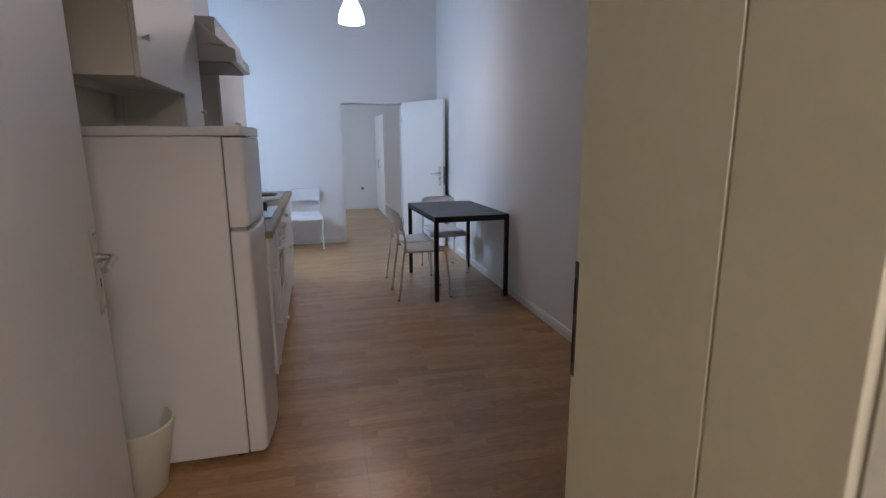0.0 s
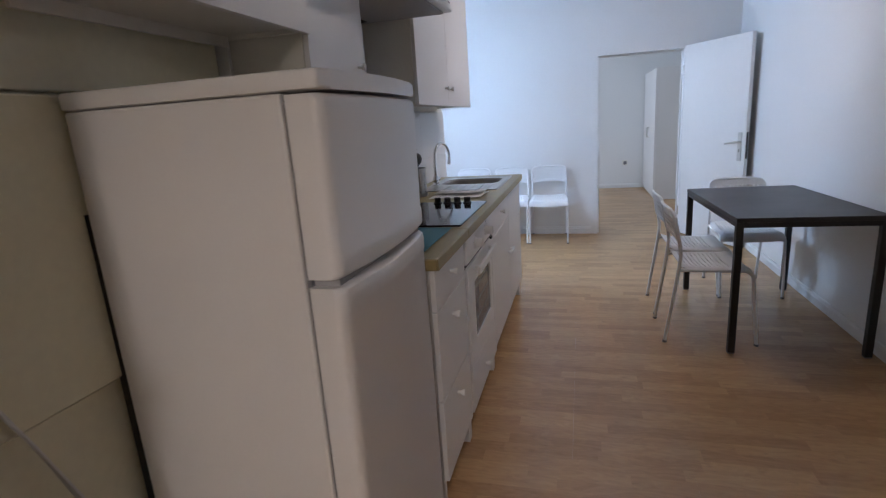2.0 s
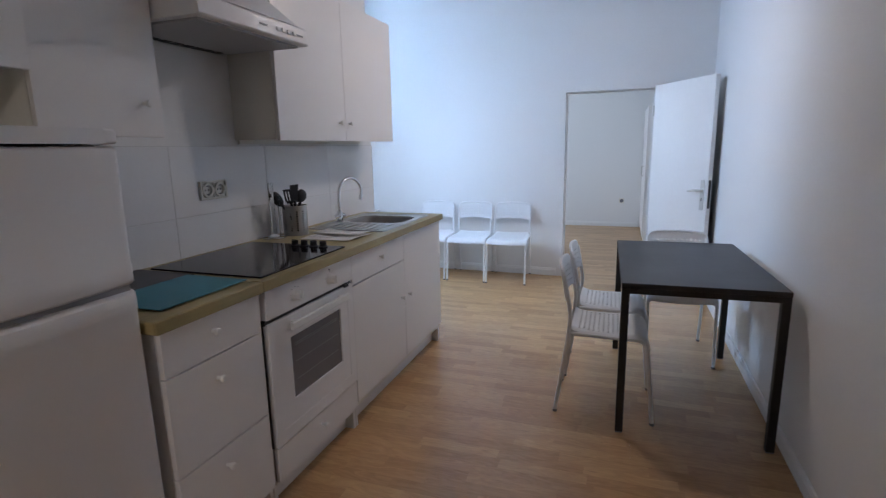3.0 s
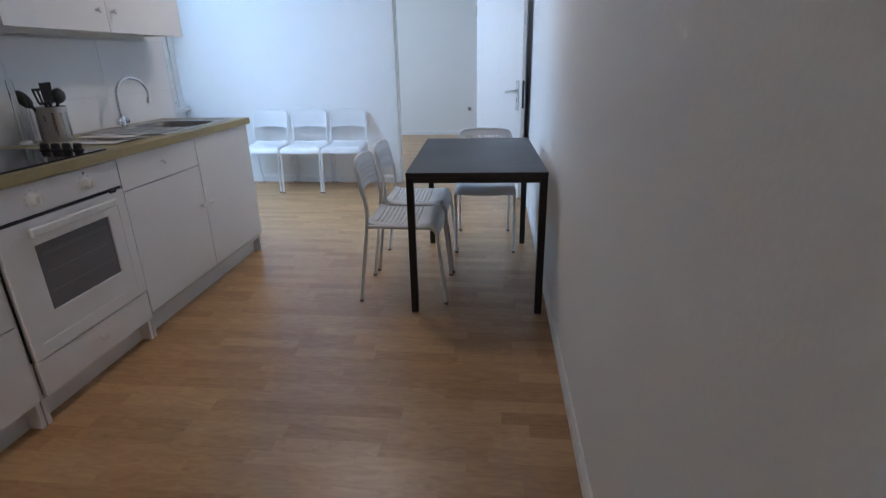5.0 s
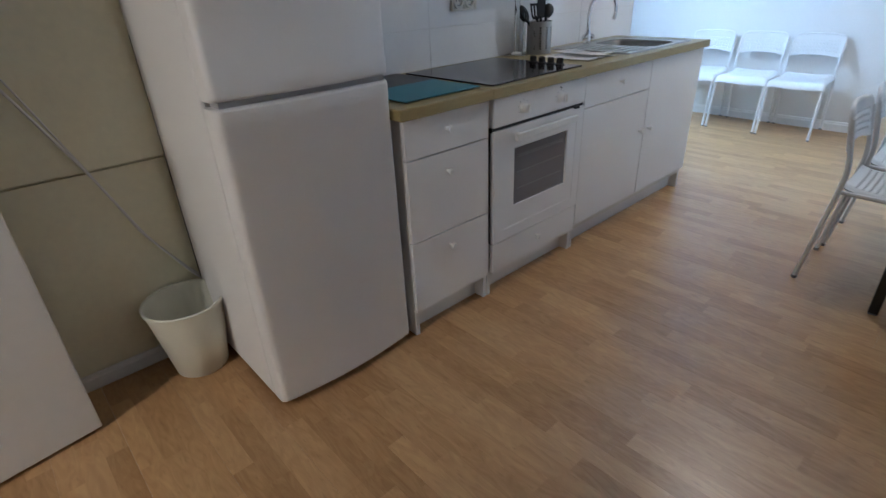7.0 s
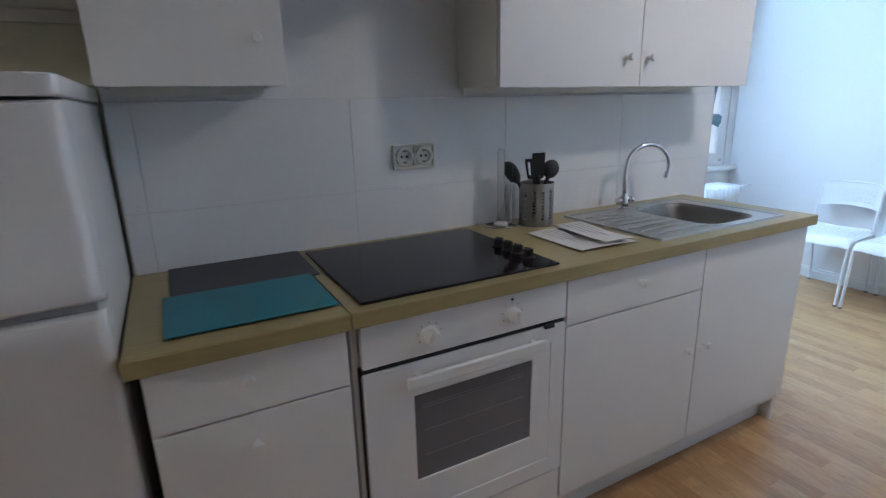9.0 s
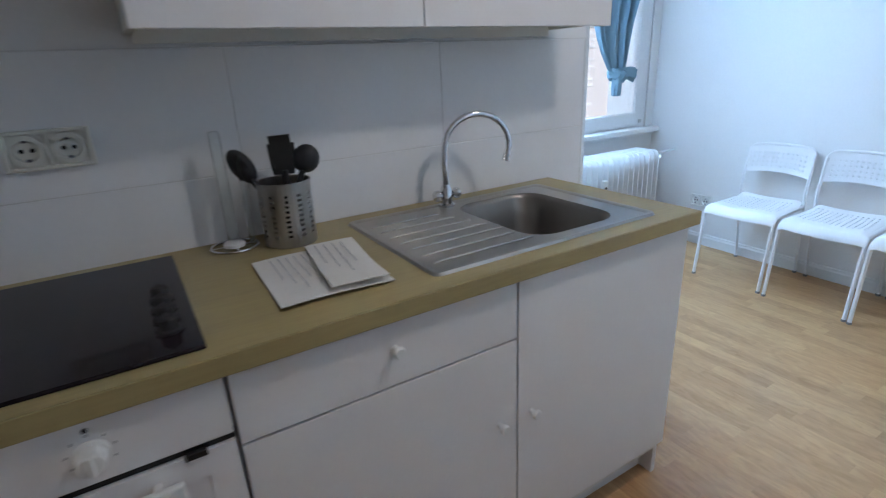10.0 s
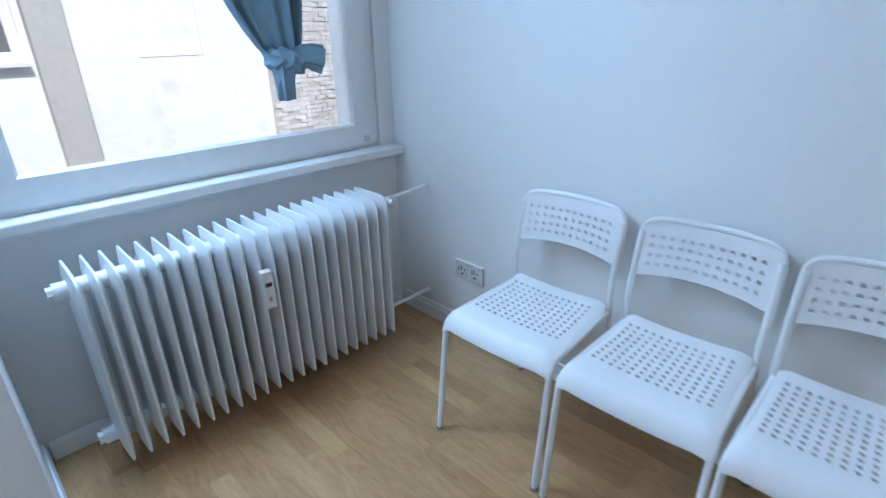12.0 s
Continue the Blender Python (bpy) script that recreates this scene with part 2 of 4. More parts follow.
def thing(name, m, label, category, group=""):
    ob = new(name)
    ob.matrix_basis = m
    ob.empty_display_size = 0.1
    return tagged(ob, label, category, group)


def add_box(bm, x0, x1, y0, y1, z0, z1):
    v = [bm.verts.new((x, y, z)) for z in (z0, z1) for y in (y0, y1) for x in (x0, x1)]
    return [bm.faces.new([v[i] for i in q]) for q in ((0, 2, 3, 1), (4, 5, 7, 6), (0, 1, 5, 4), (2, 6, 7, 3), (0, 4, 6, 2), (1, 3, 7, 5))]


def box(x0, x1, y0, y1, z0, z1, bevel=0.0, seg=2):
    bm = bmesh.new()
    add_box(bm, min(x0, x1), max(x0, x1), min(y0, y1), max(y0, y1), min(z0, z1), max(z0, z1))
    if bevel > 0:
        bmesh.ops.bevel(bm, geom=bm.edges[:], offset=bevel, segments=seg, profile=0.5, affect="EDGES")
    return bm


def boxes(rows):
    bm = bmesh.new()
    for r in rows:
        add_box(bm, *r)
    return bm


def prism(points, z0, z1, bevel=0.0):
    bm = bmesh.new()
    a = [bm.verts.new((x, y, z0)) for x, y in points]
    b = [bm.verts.new((x, y, z1)) for x, y in points]
    n = len(points)
    bm.faces.new(a[::-1])
    bm.faces.new(b)
    for i in range(n):
        bm.faces.new((a[i], a[(i + 1) % n], b[(i + 1) % n], b[i]))
    if bevel > 0:
        bmesh.ops.bevel(bm, geom=bm.edges[:], offset=bevel, segments=2, profile=0.5, affect="EDGES")
    return bm


def lathe(profile, n=20, bm=None, m=None, closed=True):
    """Turned shape from (radius, height) pairs about z."""
    bm = bm or bmesh.new()
    m = m or Matrix()
    rings = []
    for r, z in profile:
        if r < 1e-6:
            rings.append([bm.verts.new(m @ Vector((0, 0, z)))])
        else:
            rings.append([bm.verts.new(m @ Vector((r * math.cos(2 * math.pi * i / n), r * math.sin(2 * math.pi * i / n), z))) for i in range(n)])
    for a, b in zip(rings, rings[1:]):
        for i in range(n):
            j = (i + 1) % n
            if len(a) == 1 and len(b) > 1:
                bm.faces.new((a[0], b[i], b[j]))
            elif len(b) == 1 and len(a) > 1:
                bm.faces.new((a[i], a[j], b[0]))
            elif len(a) > 1:
                bm.faces.new((a[i], a[j], b[j], b[i]))
    return bm


def tube(points, r, n=8, bm=None, cap=True):
    """A round bar swept along points."""
    bm = bm or bmesh.new()
    pts = [Vector(p) for p in points]
    rings = []
    side = None
    for i, p in enumerate(pts):
        d = (pts[min(i + 1, len(pts) - 1)] - pts[max(i - 1, 0)]).normalized()
        if side is None:
            side = d.orthogonal().normalized()
        side = (side - d * side.dot(d)).normalized()
        up = d.cross(side)
        rings.append([bm.verts.new(p + r * (math.cos(2 * math.pi * k / n) * side + math.sin(2 * math.pi * k / n) * up)) for k in range(n)])
    for a, b in zip(rings, rings[1:]):
        for k in range(n):
            bm.faces.new((a[k], a[(k + 1) % n], b[(k + 1) % n], b[k]))
    if cap:
        bm.faces.new(rings[0][::-1])
        bm.faces.new(rings[-1])
    return bm


def rounded(points, radius=0.04, steps=5):
    """The polyline with its corners rounded."""
    pts = [Vector(p) for p in points]
    out = [pts[0]]
    for a, b, c in zip(pts, pts[1:], pts[2:]):
        u, v = (a - b), (c - b)
        r = min(radius, u.length * 0.45, v.length * 0.45)
        p, q = b + u.normalized() * r, b + v.normalized() * r
        for i in range(steps + 1):
            t = i / steps
            out.append((1 - t) ** 2 * p + 2 * t * (1 - t) * b + t * t * q)
    return out + [pts[-1]]


def sheet(us, vs, place, thick, hole=lambda i, j: False):
    """A curved sheet with thickness and real holes: place(u, v) gives a point and a normal."""
    bm = bmesh.new()
    top, bot = {}, {}
    for i, u in enumerate(us):
        for j, v in enumerate(vs):
            p, nrm = place(u, v)
            top[i, j] = bm.verts.new(p)
            bot[i, j] = bm.verts.new(Vector(p) - thick * Vector(nrm))
    cells = {(i, j) for i in range(len(us) - 1) for j in range(len(vs) - 1) if not hole(i, j)}
    for i, j in cells:
        q = ((i, j), (i + 1, j), (i + 1, j + 1), (i, j + 1))
        bm.faces.new([top[k] for k in q])
        bm.faces.new([bot[k] for k in q[::-1]])
        for (a, b), nb in (((q[0], q[1]), (i, j - 1)), ((q[1], q[2]), (i + 1, j)), ((q[2], q[3]), (i, j + 1)), ((q[3], q[0]), (i - 1, j))):
            if nb not in cells:
                bm.faces.new((top[b], top[a], bot[a], bot[b]))
    loose = [v for v in bm.verts if not v.link_faces]
    bmesh.ops.delete(bm, geom=loose, context="VERTS")
    return bm


# ---- structure ----
EAST, NORTH, KW, CEILZ = 1.875, 7.235, -0.62, 3.35
structure(part("floor", boxes([(-2.3, 2.2, -1.7, 7.25, -0.20, -0.009), (-1.6, 2.3, 7.25, 10.97, -0.20, -0.009)]), GROUT), "beech-coloured laminate floor of narrow strips", "floor")
structure(part("wall_east", boxes([(EAST, EAST + 0.2, 0.735, 7.40, 0.0, CEILZ)]), WALL), "smooth white painted plaster wall", "wall")
structure(part("wall_north", boxes([(-2.2, 0.535, NORTH, NORTH + 0.16, 0, CEILZ), (1.415, EAST + 0.1, NORTH, NORTH + 0.16, 0, CEILZ), (0.535, 1.415, NORTH, NORTH + 0.16, 1.885, CEILZ)]), WALL), "white painted plaster wall with a doorway", "wall")
structure(part("wall_kitchen", prism([(KW, 2.812), (KW, 5.285), (-1.00, 5.712), (-2.35, 5.712), (-2.35, 5.45), (-1.15, 5.3), (-1.1, 2.812)], 0, CEILZ), WALL), "white painted wall with a slanted corner behind the kitchen", "wall")
structure(part("wall_entry", boxes([(-1.1, -0.674, 0.735, 2.81, 0, CEILZ)]), CREAM), "cream painted panelled wall beside the entrance", "wall")
structure(part("panel_board_upper", box(-0.672, -0.652, 0.74, 2.80, 1.42, 2.6, 0.004), CREAM), "cream painted wall panel", "wall panel")
structure(part("panel_board_middle", box(-0.672, -0.639, 0.74, 2.80, 0.775, 1.412, 0.004), CREAM), "cream painted wall panel with a ledge", "wall panel")
structure(part("panel_board_lower", box(-0.672, -0.659, 0.74, 2.80, 0.0, 0.765, 0.003), CREAM), "cream painted lower wall panel", "wall panel")
structure(part("wall_south", boxes([(-1.1, -0.345, 0.345, 0.732, 0, CEILZ), (0.616, 2.1, 0.345, 0.732, 0, CEILZ), (-0.345, 0.616, 0.345, 0.732, 2.06, CEILZ)]), WALL), "thick white painted wall round the entrance door", "wall")
structure(part("ceiling", boxes([(-2.35, 2.15, 0.345, 7.42, CEILZ, CEILZ + 0.15)]), CEIL), "plain white plaster ceiling", "ceiling")
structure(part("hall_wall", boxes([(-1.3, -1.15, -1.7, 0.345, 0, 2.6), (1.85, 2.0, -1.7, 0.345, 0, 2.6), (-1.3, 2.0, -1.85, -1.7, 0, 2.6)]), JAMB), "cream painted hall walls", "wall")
structure(part("hall_ceiling", boxes([(-1.3, 2.0, -1.85, 0.345, 2.6, 2.7)]), CEIL), "white hall ceiling", "ceiling")

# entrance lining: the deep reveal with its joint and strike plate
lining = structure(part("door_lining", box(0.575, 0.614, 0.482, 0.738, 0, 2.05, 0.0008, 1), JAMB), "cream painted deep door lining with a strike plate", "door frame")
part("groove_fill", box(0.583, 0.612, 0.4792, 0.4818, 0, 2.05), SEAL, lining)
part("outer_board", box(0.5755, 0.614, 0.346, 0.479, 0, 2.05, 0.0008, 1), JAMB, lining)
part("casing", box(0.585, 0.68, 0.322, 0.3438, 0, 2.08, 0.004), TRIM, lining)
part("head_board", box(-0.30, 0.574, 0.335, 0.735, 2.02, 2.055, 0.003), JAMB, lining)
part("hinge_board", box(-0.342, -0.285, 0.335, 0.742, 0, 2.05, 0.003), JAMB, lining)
plate = part("strike_plate", box(0.5735, 0.5748, 0.728, 0.7378, 1.015, 1.185, 0.0008), TARN, lining, "dark metal strike plate")
part("latch_hole", box(0.5728, 0.5734, 0.731, 0.736, 1.110, 1.160), HOLE, plate)
part("bolt_hole", box(0.5728, 0.5734, 0.731, 0.736, 1.035, 1.085), HOLE, plate)


def handle_set(parent, x, y, z, side, toward, material, keyhole=True):
    """A lever on a long plate, on a leaf whose face lies at x; toward: which way the lever points along y."""
    s = 1 if side > 0 else -1
    pl = part("handle_plate", box(x, x + s * 0.007, y - 0.021, y + 0.021, z - 0.165, z + 0.085, 0.003), material, parent, "satin metal handle plate")
    for dz in (0.07, -0.15):
        for dy in (-0.011, 0.011):
            part("screw", lathe([(0.0042, 0), (0.0035, 0.002), (0, 0.0022)], 8, m=Matrix.Translation((x + s * 0.007, y + dy, z + dz)) @ Matrix.Rotation(s * math.pi / 2, 4, "Y")), CHROME, pl)
    pts = rounded([(x + s * 0.004, y, z), (x + s * 0.052, y, z), (x + s * 0.050, y + toward * 0.06, z - 0.004), (x + s * 0.048, y + toward * 0.118, z - 0.012)], 0.02)
    part("lever", tube(pts, 0.0095, 10), material, parent, "curved metal lever handle", smooth=True)
    part("collar", lathe([(0.014, 0), (0.014, 0.012), (0.011, 0.014)], 14, m=Matrix.Translation((x + s * 0.006, y, z)) @ Matrix.Rotation(s * math.pi / 2, 4, "Y")), material, pl)
    if keyhole:
        part("keyhole", box(x + s * 0.0068, x + s * 0.0078, y - 0.004, y + 0.004, z - 0.088, z - 0.062, 0.0005, 1), HOLE, pl)


# entrance door leaf, swung into the room; local y runs from the hinge to the free edge
door_in = structure(part("door_1", box(-0.04, 0, 0, 1.0, 0.012, 2.0, 0.004), DOORW), "white painted entrance door leaf standing open", "door")
door_in.matrix_basis = Matrix.Translation((-0.275, 0.79, 0)) @ Matrix.Rotation(radians(7.6), 4, "Z")
handle_set(door_in, 0.0, 0.945, 1.030, 1, -1, ALU)
handle_set(door_in, -0.04, 0.945, 1.030, -1, -1, ALU)
lockp = part("lock_plate", box(-0.031, -0.009, 1.0, 1.0015, 0.87, 1.11, 0.0005), ALU, door_in, "metal lock edge plate")
part("latch", box(-0.026, -0.014, 1.0015, 1.010, 1.03, 1.06, 0.002), BLACKP, lockp)
part("bolt", box(-0.026, -0.014, 1.0015, 1.004, 0.94, 0.97, 0.001), HOLE, lockp)

# doorway to the far room
casing = structure(part("door_frame", boxes([(0.515, 0.575, NORTH - 0.014, NORTH + 0.165, 0, 1.86), (1.385, 1.44, NORTH - 0.014, NORTH + 0.165, 0, 1.86), (0.515, 1.44, NORTH - 0.014, NORTH + 0.165, 1.86, 1.907)]), TRIM), "white painted door frame", "door frame")
part("stop_strip", boxes([(0.575, 0.59, NORTH + 0.04, NORTH + 0.07, 0, 1.845), (1.37, 1.385, NORTH + 0.04, NORTH + 0.07, 0, 1.845), (0.575, 1.385, NORTH + 0.04, NORTH + 0.07, 1.845, 1.86)]), TRIM, casing)
door_n = structure(part("door_2", box(0, 0.04, -0.78, 0, 0.012, 1.88, 0.004), DOORW), "white painted interior door leaf standing open", "door")
door_n.matrix_basis = Matrix.Translation((1.387, NORTH - 0.018, 0)) @ Matrix.Rotation(radians(32.5), 4, "Z")
handle_set(door_n, 0.0, -0.725, 0.965, -1, 1, ALU)
lock2 = part("lock_plate", box(0.009, 0.031, -0.7815, -0.78, 0.82, 1.05, 0.0005), BLACKP, door_n, "dark lock edge plate")
for z in (0.25, 1.65):
    part("hinge", lathe([(0.009, -0.045), (0.009, 0.045), (0.006, 0.05), (0, 0.05)], 10, m=Matrix.Translation((0.0, 0.006, z))), ALU, door_n)


def skirting(name, p, q, label="white painted skirting board", h=0.07, t=0.014):
    """A profiled board along the foot of a wall, from p to q, standing out to the left of that line."""
    p, q = Vector((*p, 0)), Vector((*q, 0))
    d = (q - p).normalized()
    nrm = Vector((-d.y, d.x, 0))
    prof = [(0.0, 0.0), (t, 0.0), (t, h * 0.72), (t * 0.72, h * 0.82), (t * 0.6, h * 0.97), (t * 0.3, h), (0.0, h)]
    bm = bmesh.new()
    a = [bm.verts.new(p + nrm * u + Vector((0, 0, z))) for u, z in prof]
    b = [bm.verts.new(q + nrm * u + Vector((0, 0, z))) for u, z in prof]
    bm.faces.new(a)
    bm.faces.new(b[::-1])
    for i in range(len(prof)):
        j = (i + 1) % len(prof)
        bm.faces.new((a[i], b[i], b[j], a[j]))
    return structure(part(name, bm, TRIM), label, "skirting board")


skirting("baseboard_east", (EAST, 0.745), (EAST, NORTH))
skirting("baseboard_north_1", (0.51, NORTH), (-1.72, NORTH), h=0.08)
skirting("baseboard_north_2", (EAST - 0.015, NORTH), (1.445, NORTH))
skirting("baseboard_window", (-1.755, NORTH - 0.02), (-1.790, 5.735))
skirting("baseboard_return", (-1.79, 5.713), (-1.005, 5.713))
skirting("baseboard_slant", (-1.003, 5.711), (-0.622, 5.289))
skirting("baseboard_entry", (-0.658, 2.80), (-0.658, 0.745), h=0.06)

# window wall and window
ww = part("wall_window", boxes([(-0.32, 0, -0.05, 1.60, -0.2, 0.762), (-0.32, 0, -0.05, 0.025, 0.762, CEILZ), (-0.32, 0, 1.425, 1.60, 0.762, CEILZ), (-0.32, 0, 0.025, 1.425, 2.90, CEILZ)]), WALL, m=WIN)
structure(ww, "white painted wall under and beside the window", "wall")
win = structure(part("window_1", boxes([(-0.10, -0.012, 0.028, 0.080, 0.812, 2.897), (-0.10, -0.012, 1.366, 1.422, 0.812, 2.897), (-0.10, -0.012, 0.080, 1.366, 2.85, 2.897), (-0.10, -0.012, 0.080, 1.366, 0.812, 0.842)]), TRIM, m=WIN), "tall white painted single-sash window", "window")


def sash(y0, y1, z0, z1, wdt, x0, x1):
    bm = bmesh.new()
    o = [(y0, z0), (y1, z0), (y1, z1), (y0, z1)]
    i1 = [(y0 + wdt, z0 + wdt), (y1 - wdt, z0 + wdt), (y1 - wdt, z1 - wdt), (y0 + wdt, z1 - wdt)]
    lo = [bm.verts.new((x0, y, z)) for y, z in o]
    li = [bm.verts.new((x0, y, z)) for y, z in i1]
    fo = [bm.verts.new((x1, y, z)) for y, z in o]
    fi = [bm.verts.new((x1, y, z)) for y, z in i1]
    k = [bm.verts.new((x1 - 0.012, y + (0.008 if y < (y0 + y1) / 2 else -0.008), z + (0.008 if z < (z0 + z1) / 2 else -0.008))) for y, z in i1]
    for s in range(4):
        t = (s + 1) % 4
        bm.faces.new((fo[s], fo[t], fi[t], fi[s]))
        bm.faces.new((fi[s], fi[t], k[t], k[s]))
        bm.faces.new((k[s], k[t], li[t], li[s]))
        bm.faces.new((lo[s], li[s], li[t], lo[t]))
        bm.faces.new((lo[s], lo[t], fo[t], fo[s]))
    return bm


part("window_frame", sash(0.073, 1.374, 0.834, 2.858, 0.082, -0.06, 0.008), TRIM, win, "white painted sash with a bevelled rebate")
pane = part("pane", box(-0.034, -0.030, 0.148, 1.299, 0.909, 2.785), GLASS, win)
pane.visible_shadow = False
part("corner_catch", box(0.008, 0.014, 1.335, 1.365, 0.845, 0.87, 0.002), ALU, win)
sill = structure(part("window_sill", box(-0.03, 0.072, 0.004, 1.500, 0.775, 0.812, 0.006), TRIM, m=WIN), "white painted window sill board", "window sill")
part("sill_support", box(0.0, 0.03, 0.01, 1.49, 0.757, 0.775, 0.002), TRIM, sill)

# the north wall stands a little askew
SKEW = Matrix.Translation((-1.75, NORTH, 0)) @ Matrix.Rotation(radians(-1.0), 4, "Z") @ Matrix.Translation((1.75, -NORTH, 0))
for nm in ("wall_north", "door_frame", "door_2", "baseboard_north_1", "baseboard_north_2"):
    bpy.data.objects[nm].matrix_basis = SKEW @ bpy.data.objects[nm].matrix_basis

# far room
structure(part("far_room_wall", boxes([(-1.6, -1.45, 7.30, 8.2, 0, 2.9), (-1.6, -1.45, 9.8, 10.82, 0, 2.9), (-1.6, -1.45, 8.2, 9.8, 0, 0.85), (-1.6, -1.45, 8.2, 9.8, 2.5, 2.9), (2.15, 2.3, 7.30, 10.82, 0, 2.9), (-1.6, 2.3, 10.82, 10.97, 0, 2.9)]), WALL), "white painted walls of the next room", "wall")
structure(part("far_room_ceiling", boxes([(-1.6, 2.3, 7.34, 10.97, 2.9, 3.0)]), CEIL), "white ceiling of the next room", "ceiling")
skirting("baseboard_far", (1.40, 10.82), (-1.45, 10.82))
fw = structure(part("window_2", boxes([(-1.55, -1.48, 8.2, 8.26, 0.85, 2.5), (-1.55, -1.48, 9.74, 9.8, 0.85, 2.5), (-1.55, -1.48, 8.26, 9.74, 0.85, 0.91), (-1.55, -1.48, 8.26, 9.74, 2.44, 2.5)]), TRIM), "white framed window of the next room", "window")
fp = part("pane", box(-1.517, -1.513, 8.26, 9.74, 0.91, 2.44), GLASS, fw)
fp.visible_shadow = False


# ---- kitchen ----
def knob(parent, x, y, z, r=0.0125, name="knob", material=None):
    prof = [(r * 0.55, 0.0), (r * 0.45, 0.008), (r * 0.62, 0.013), (r, 0.019), (r, 0.024), (r * 0.8, 0.028), (0, 0.029)]
    return part(name, lathe(prof, 14, m=Matrix.Translation((x, y, z)) @ Matrix.Rotation(math.pi / 2, 4, "Y")), material or PLASTIC, parent, smooth=True)


FX = -0.03  # face of the fronts


def front(parent, y0, y1, z0, z1, name):
    return part(name, box(FX - 0.018, FX, y0 + 0.0010, y1 - 0.0010, z0 + 0.0010, z1 - 0.0010, 0.0012, 2), CAB, parent)


def base_unit(y0, y1, label, feet):
    """A floor cabinet: side panels that run to the floor, base board, back and a set-back plinth."""
    unit = thing("base_cabinet", pose(0, y0, 0), label, "kitchen cabinet", "kitchen base units")
    w = y1 - y0
    for a in (0.001, w - 0.019):
        part("side_panel", box(-0.612, -0.050, a, a + 0.018, 0.0, 0.870, 0.001, 1), CAB, unit)
    part("bottom_board", box(-0.612, -0.050, 0.019, w - 0.019, 0.10, 0.118), CARC, unit)
    part("back_board", box(-0.6155, -0.6135, 0.019, w - 0.019, 0.10, 0.870), CARC, unit)
    part("plinth", box(-0.112, -0.098, 0.0195, w - 0.0195, 0.0, 0.099), CAB, unit)
    for a in feet:
        part("front_foot", box(-0.094, -0.046, a - 0.0005, a + 0.0185, 0.0, 0.106, 0.001, 1), CAB, unit)
    return unit


du = base_unit(2.832, 3.243, "white three-drawer kitchen base cabinet beside the fridge", (0.001, 0.392))
for (z0, z1), kz in (((0.730, 0.869), 0.81), ((0.417, 0.727), 0.655), ((0.116, 0.414), 0.351)):
    d = front(du, 0.0, 0.405, z0, z1, "drawer_front")
    knob(d, FX, 0.188, kz)

su = base_unit(3.882, 5.098, "white sink base cabinet with a drawer and two doors", ())
d = front(su, 0.001, 0.603, 0.724, 0.869, "drawer_front")
knob(d, FX, 0.298, 0.806)
d = front(su, 0.001, 0.603, 0.135, 0.721, "door")
knob(d, FX, 0.549, 0.510)
d = front(su, 0.606, 1.213, 0.135, 0.869, "door")
knob(d, FX, 0.648, 0.507)
part("adjuster_foot", lathe([(0.016, 0), (0.018, 0.006), (0.008, 0.012), (0.008, 0.06), (0, 0.06)], 12, m=Matrix.Translation((-0.16, 1.14, 0))), ALU, su)

ou = base_unit(3.247, 3.880, "white oven housing cabinet with a drawer underneath", (0.001,))
d = front(ou, 0.019, 0.629, 0.112, 0.250, "drawer_front")
knob(d, FX, 0.318, 0.195)

# built-in oven
oven = thing("oven", pose(0, 3.247, 0), "white built-in electric oven with a dark window", "oven")
part("cavity_box", box(-0.60, -0.060, 0.03, 0.607, 0.265, 0.862), SEAL, oven)
panel = part("control_panel", box(-0.058, -0.026, 0.020, 0.629, 0.757, 0.867, 0.003), FRIDGE, oven)
part("shadow_gap", box(-0.058, -0.036, 0.018, 0.631, 0.738, 0.757), BLACKP, oven)
part("side_gap", box(-0.058, -0.045, 0.014, 0.0195, 0.255, 0.757), BLACKP, oven)
door = part("oven_door", sash(0.020, 0.629, 0.256, 0.742, 0.05, -0.056, -0.026), FRIDGE, oven)
bm = sheet([0.059, 0.147, 0.515, 0.590], [0.295, 0.400, 0.652, 0.706], lambda u, v: ((-0.0275, u, v), (1, 0, 0)), 0.0175, lambda i, j: i == 1 and j == 1)
part("door_face", bm, FRIDGE, door)
win_ov = part("oven_window", box(-0.046, -0.034, 0.147, 0.515, 0.400, 0.652), OVENG, door, "dark grey oven glass")
for z in (0.466, 0.540, 0.606, 0.614):
    part("rack_line", box(-0.0338, -0.0334, 0.175, 0.490, z, z + 0.003), SEAL, win_ov)
part("handle", box(-0.006, 0.008, 0.120, 0.542, 0.690, 0.722, 0.005, 3), PLASTIC, door, "white bar handle")
for y in (0.150, 0.500):
    part("handle_post", box(-0.027, -0.004, y, y + 0.016, 0.697, 0.717, 0.002, 1), PLASTIC, door)
part("latch_tab", box(-0.030, -0.020, 0.552, 0.585, 0.738, 0.750, 0.001, 1), BLACKP, oven)
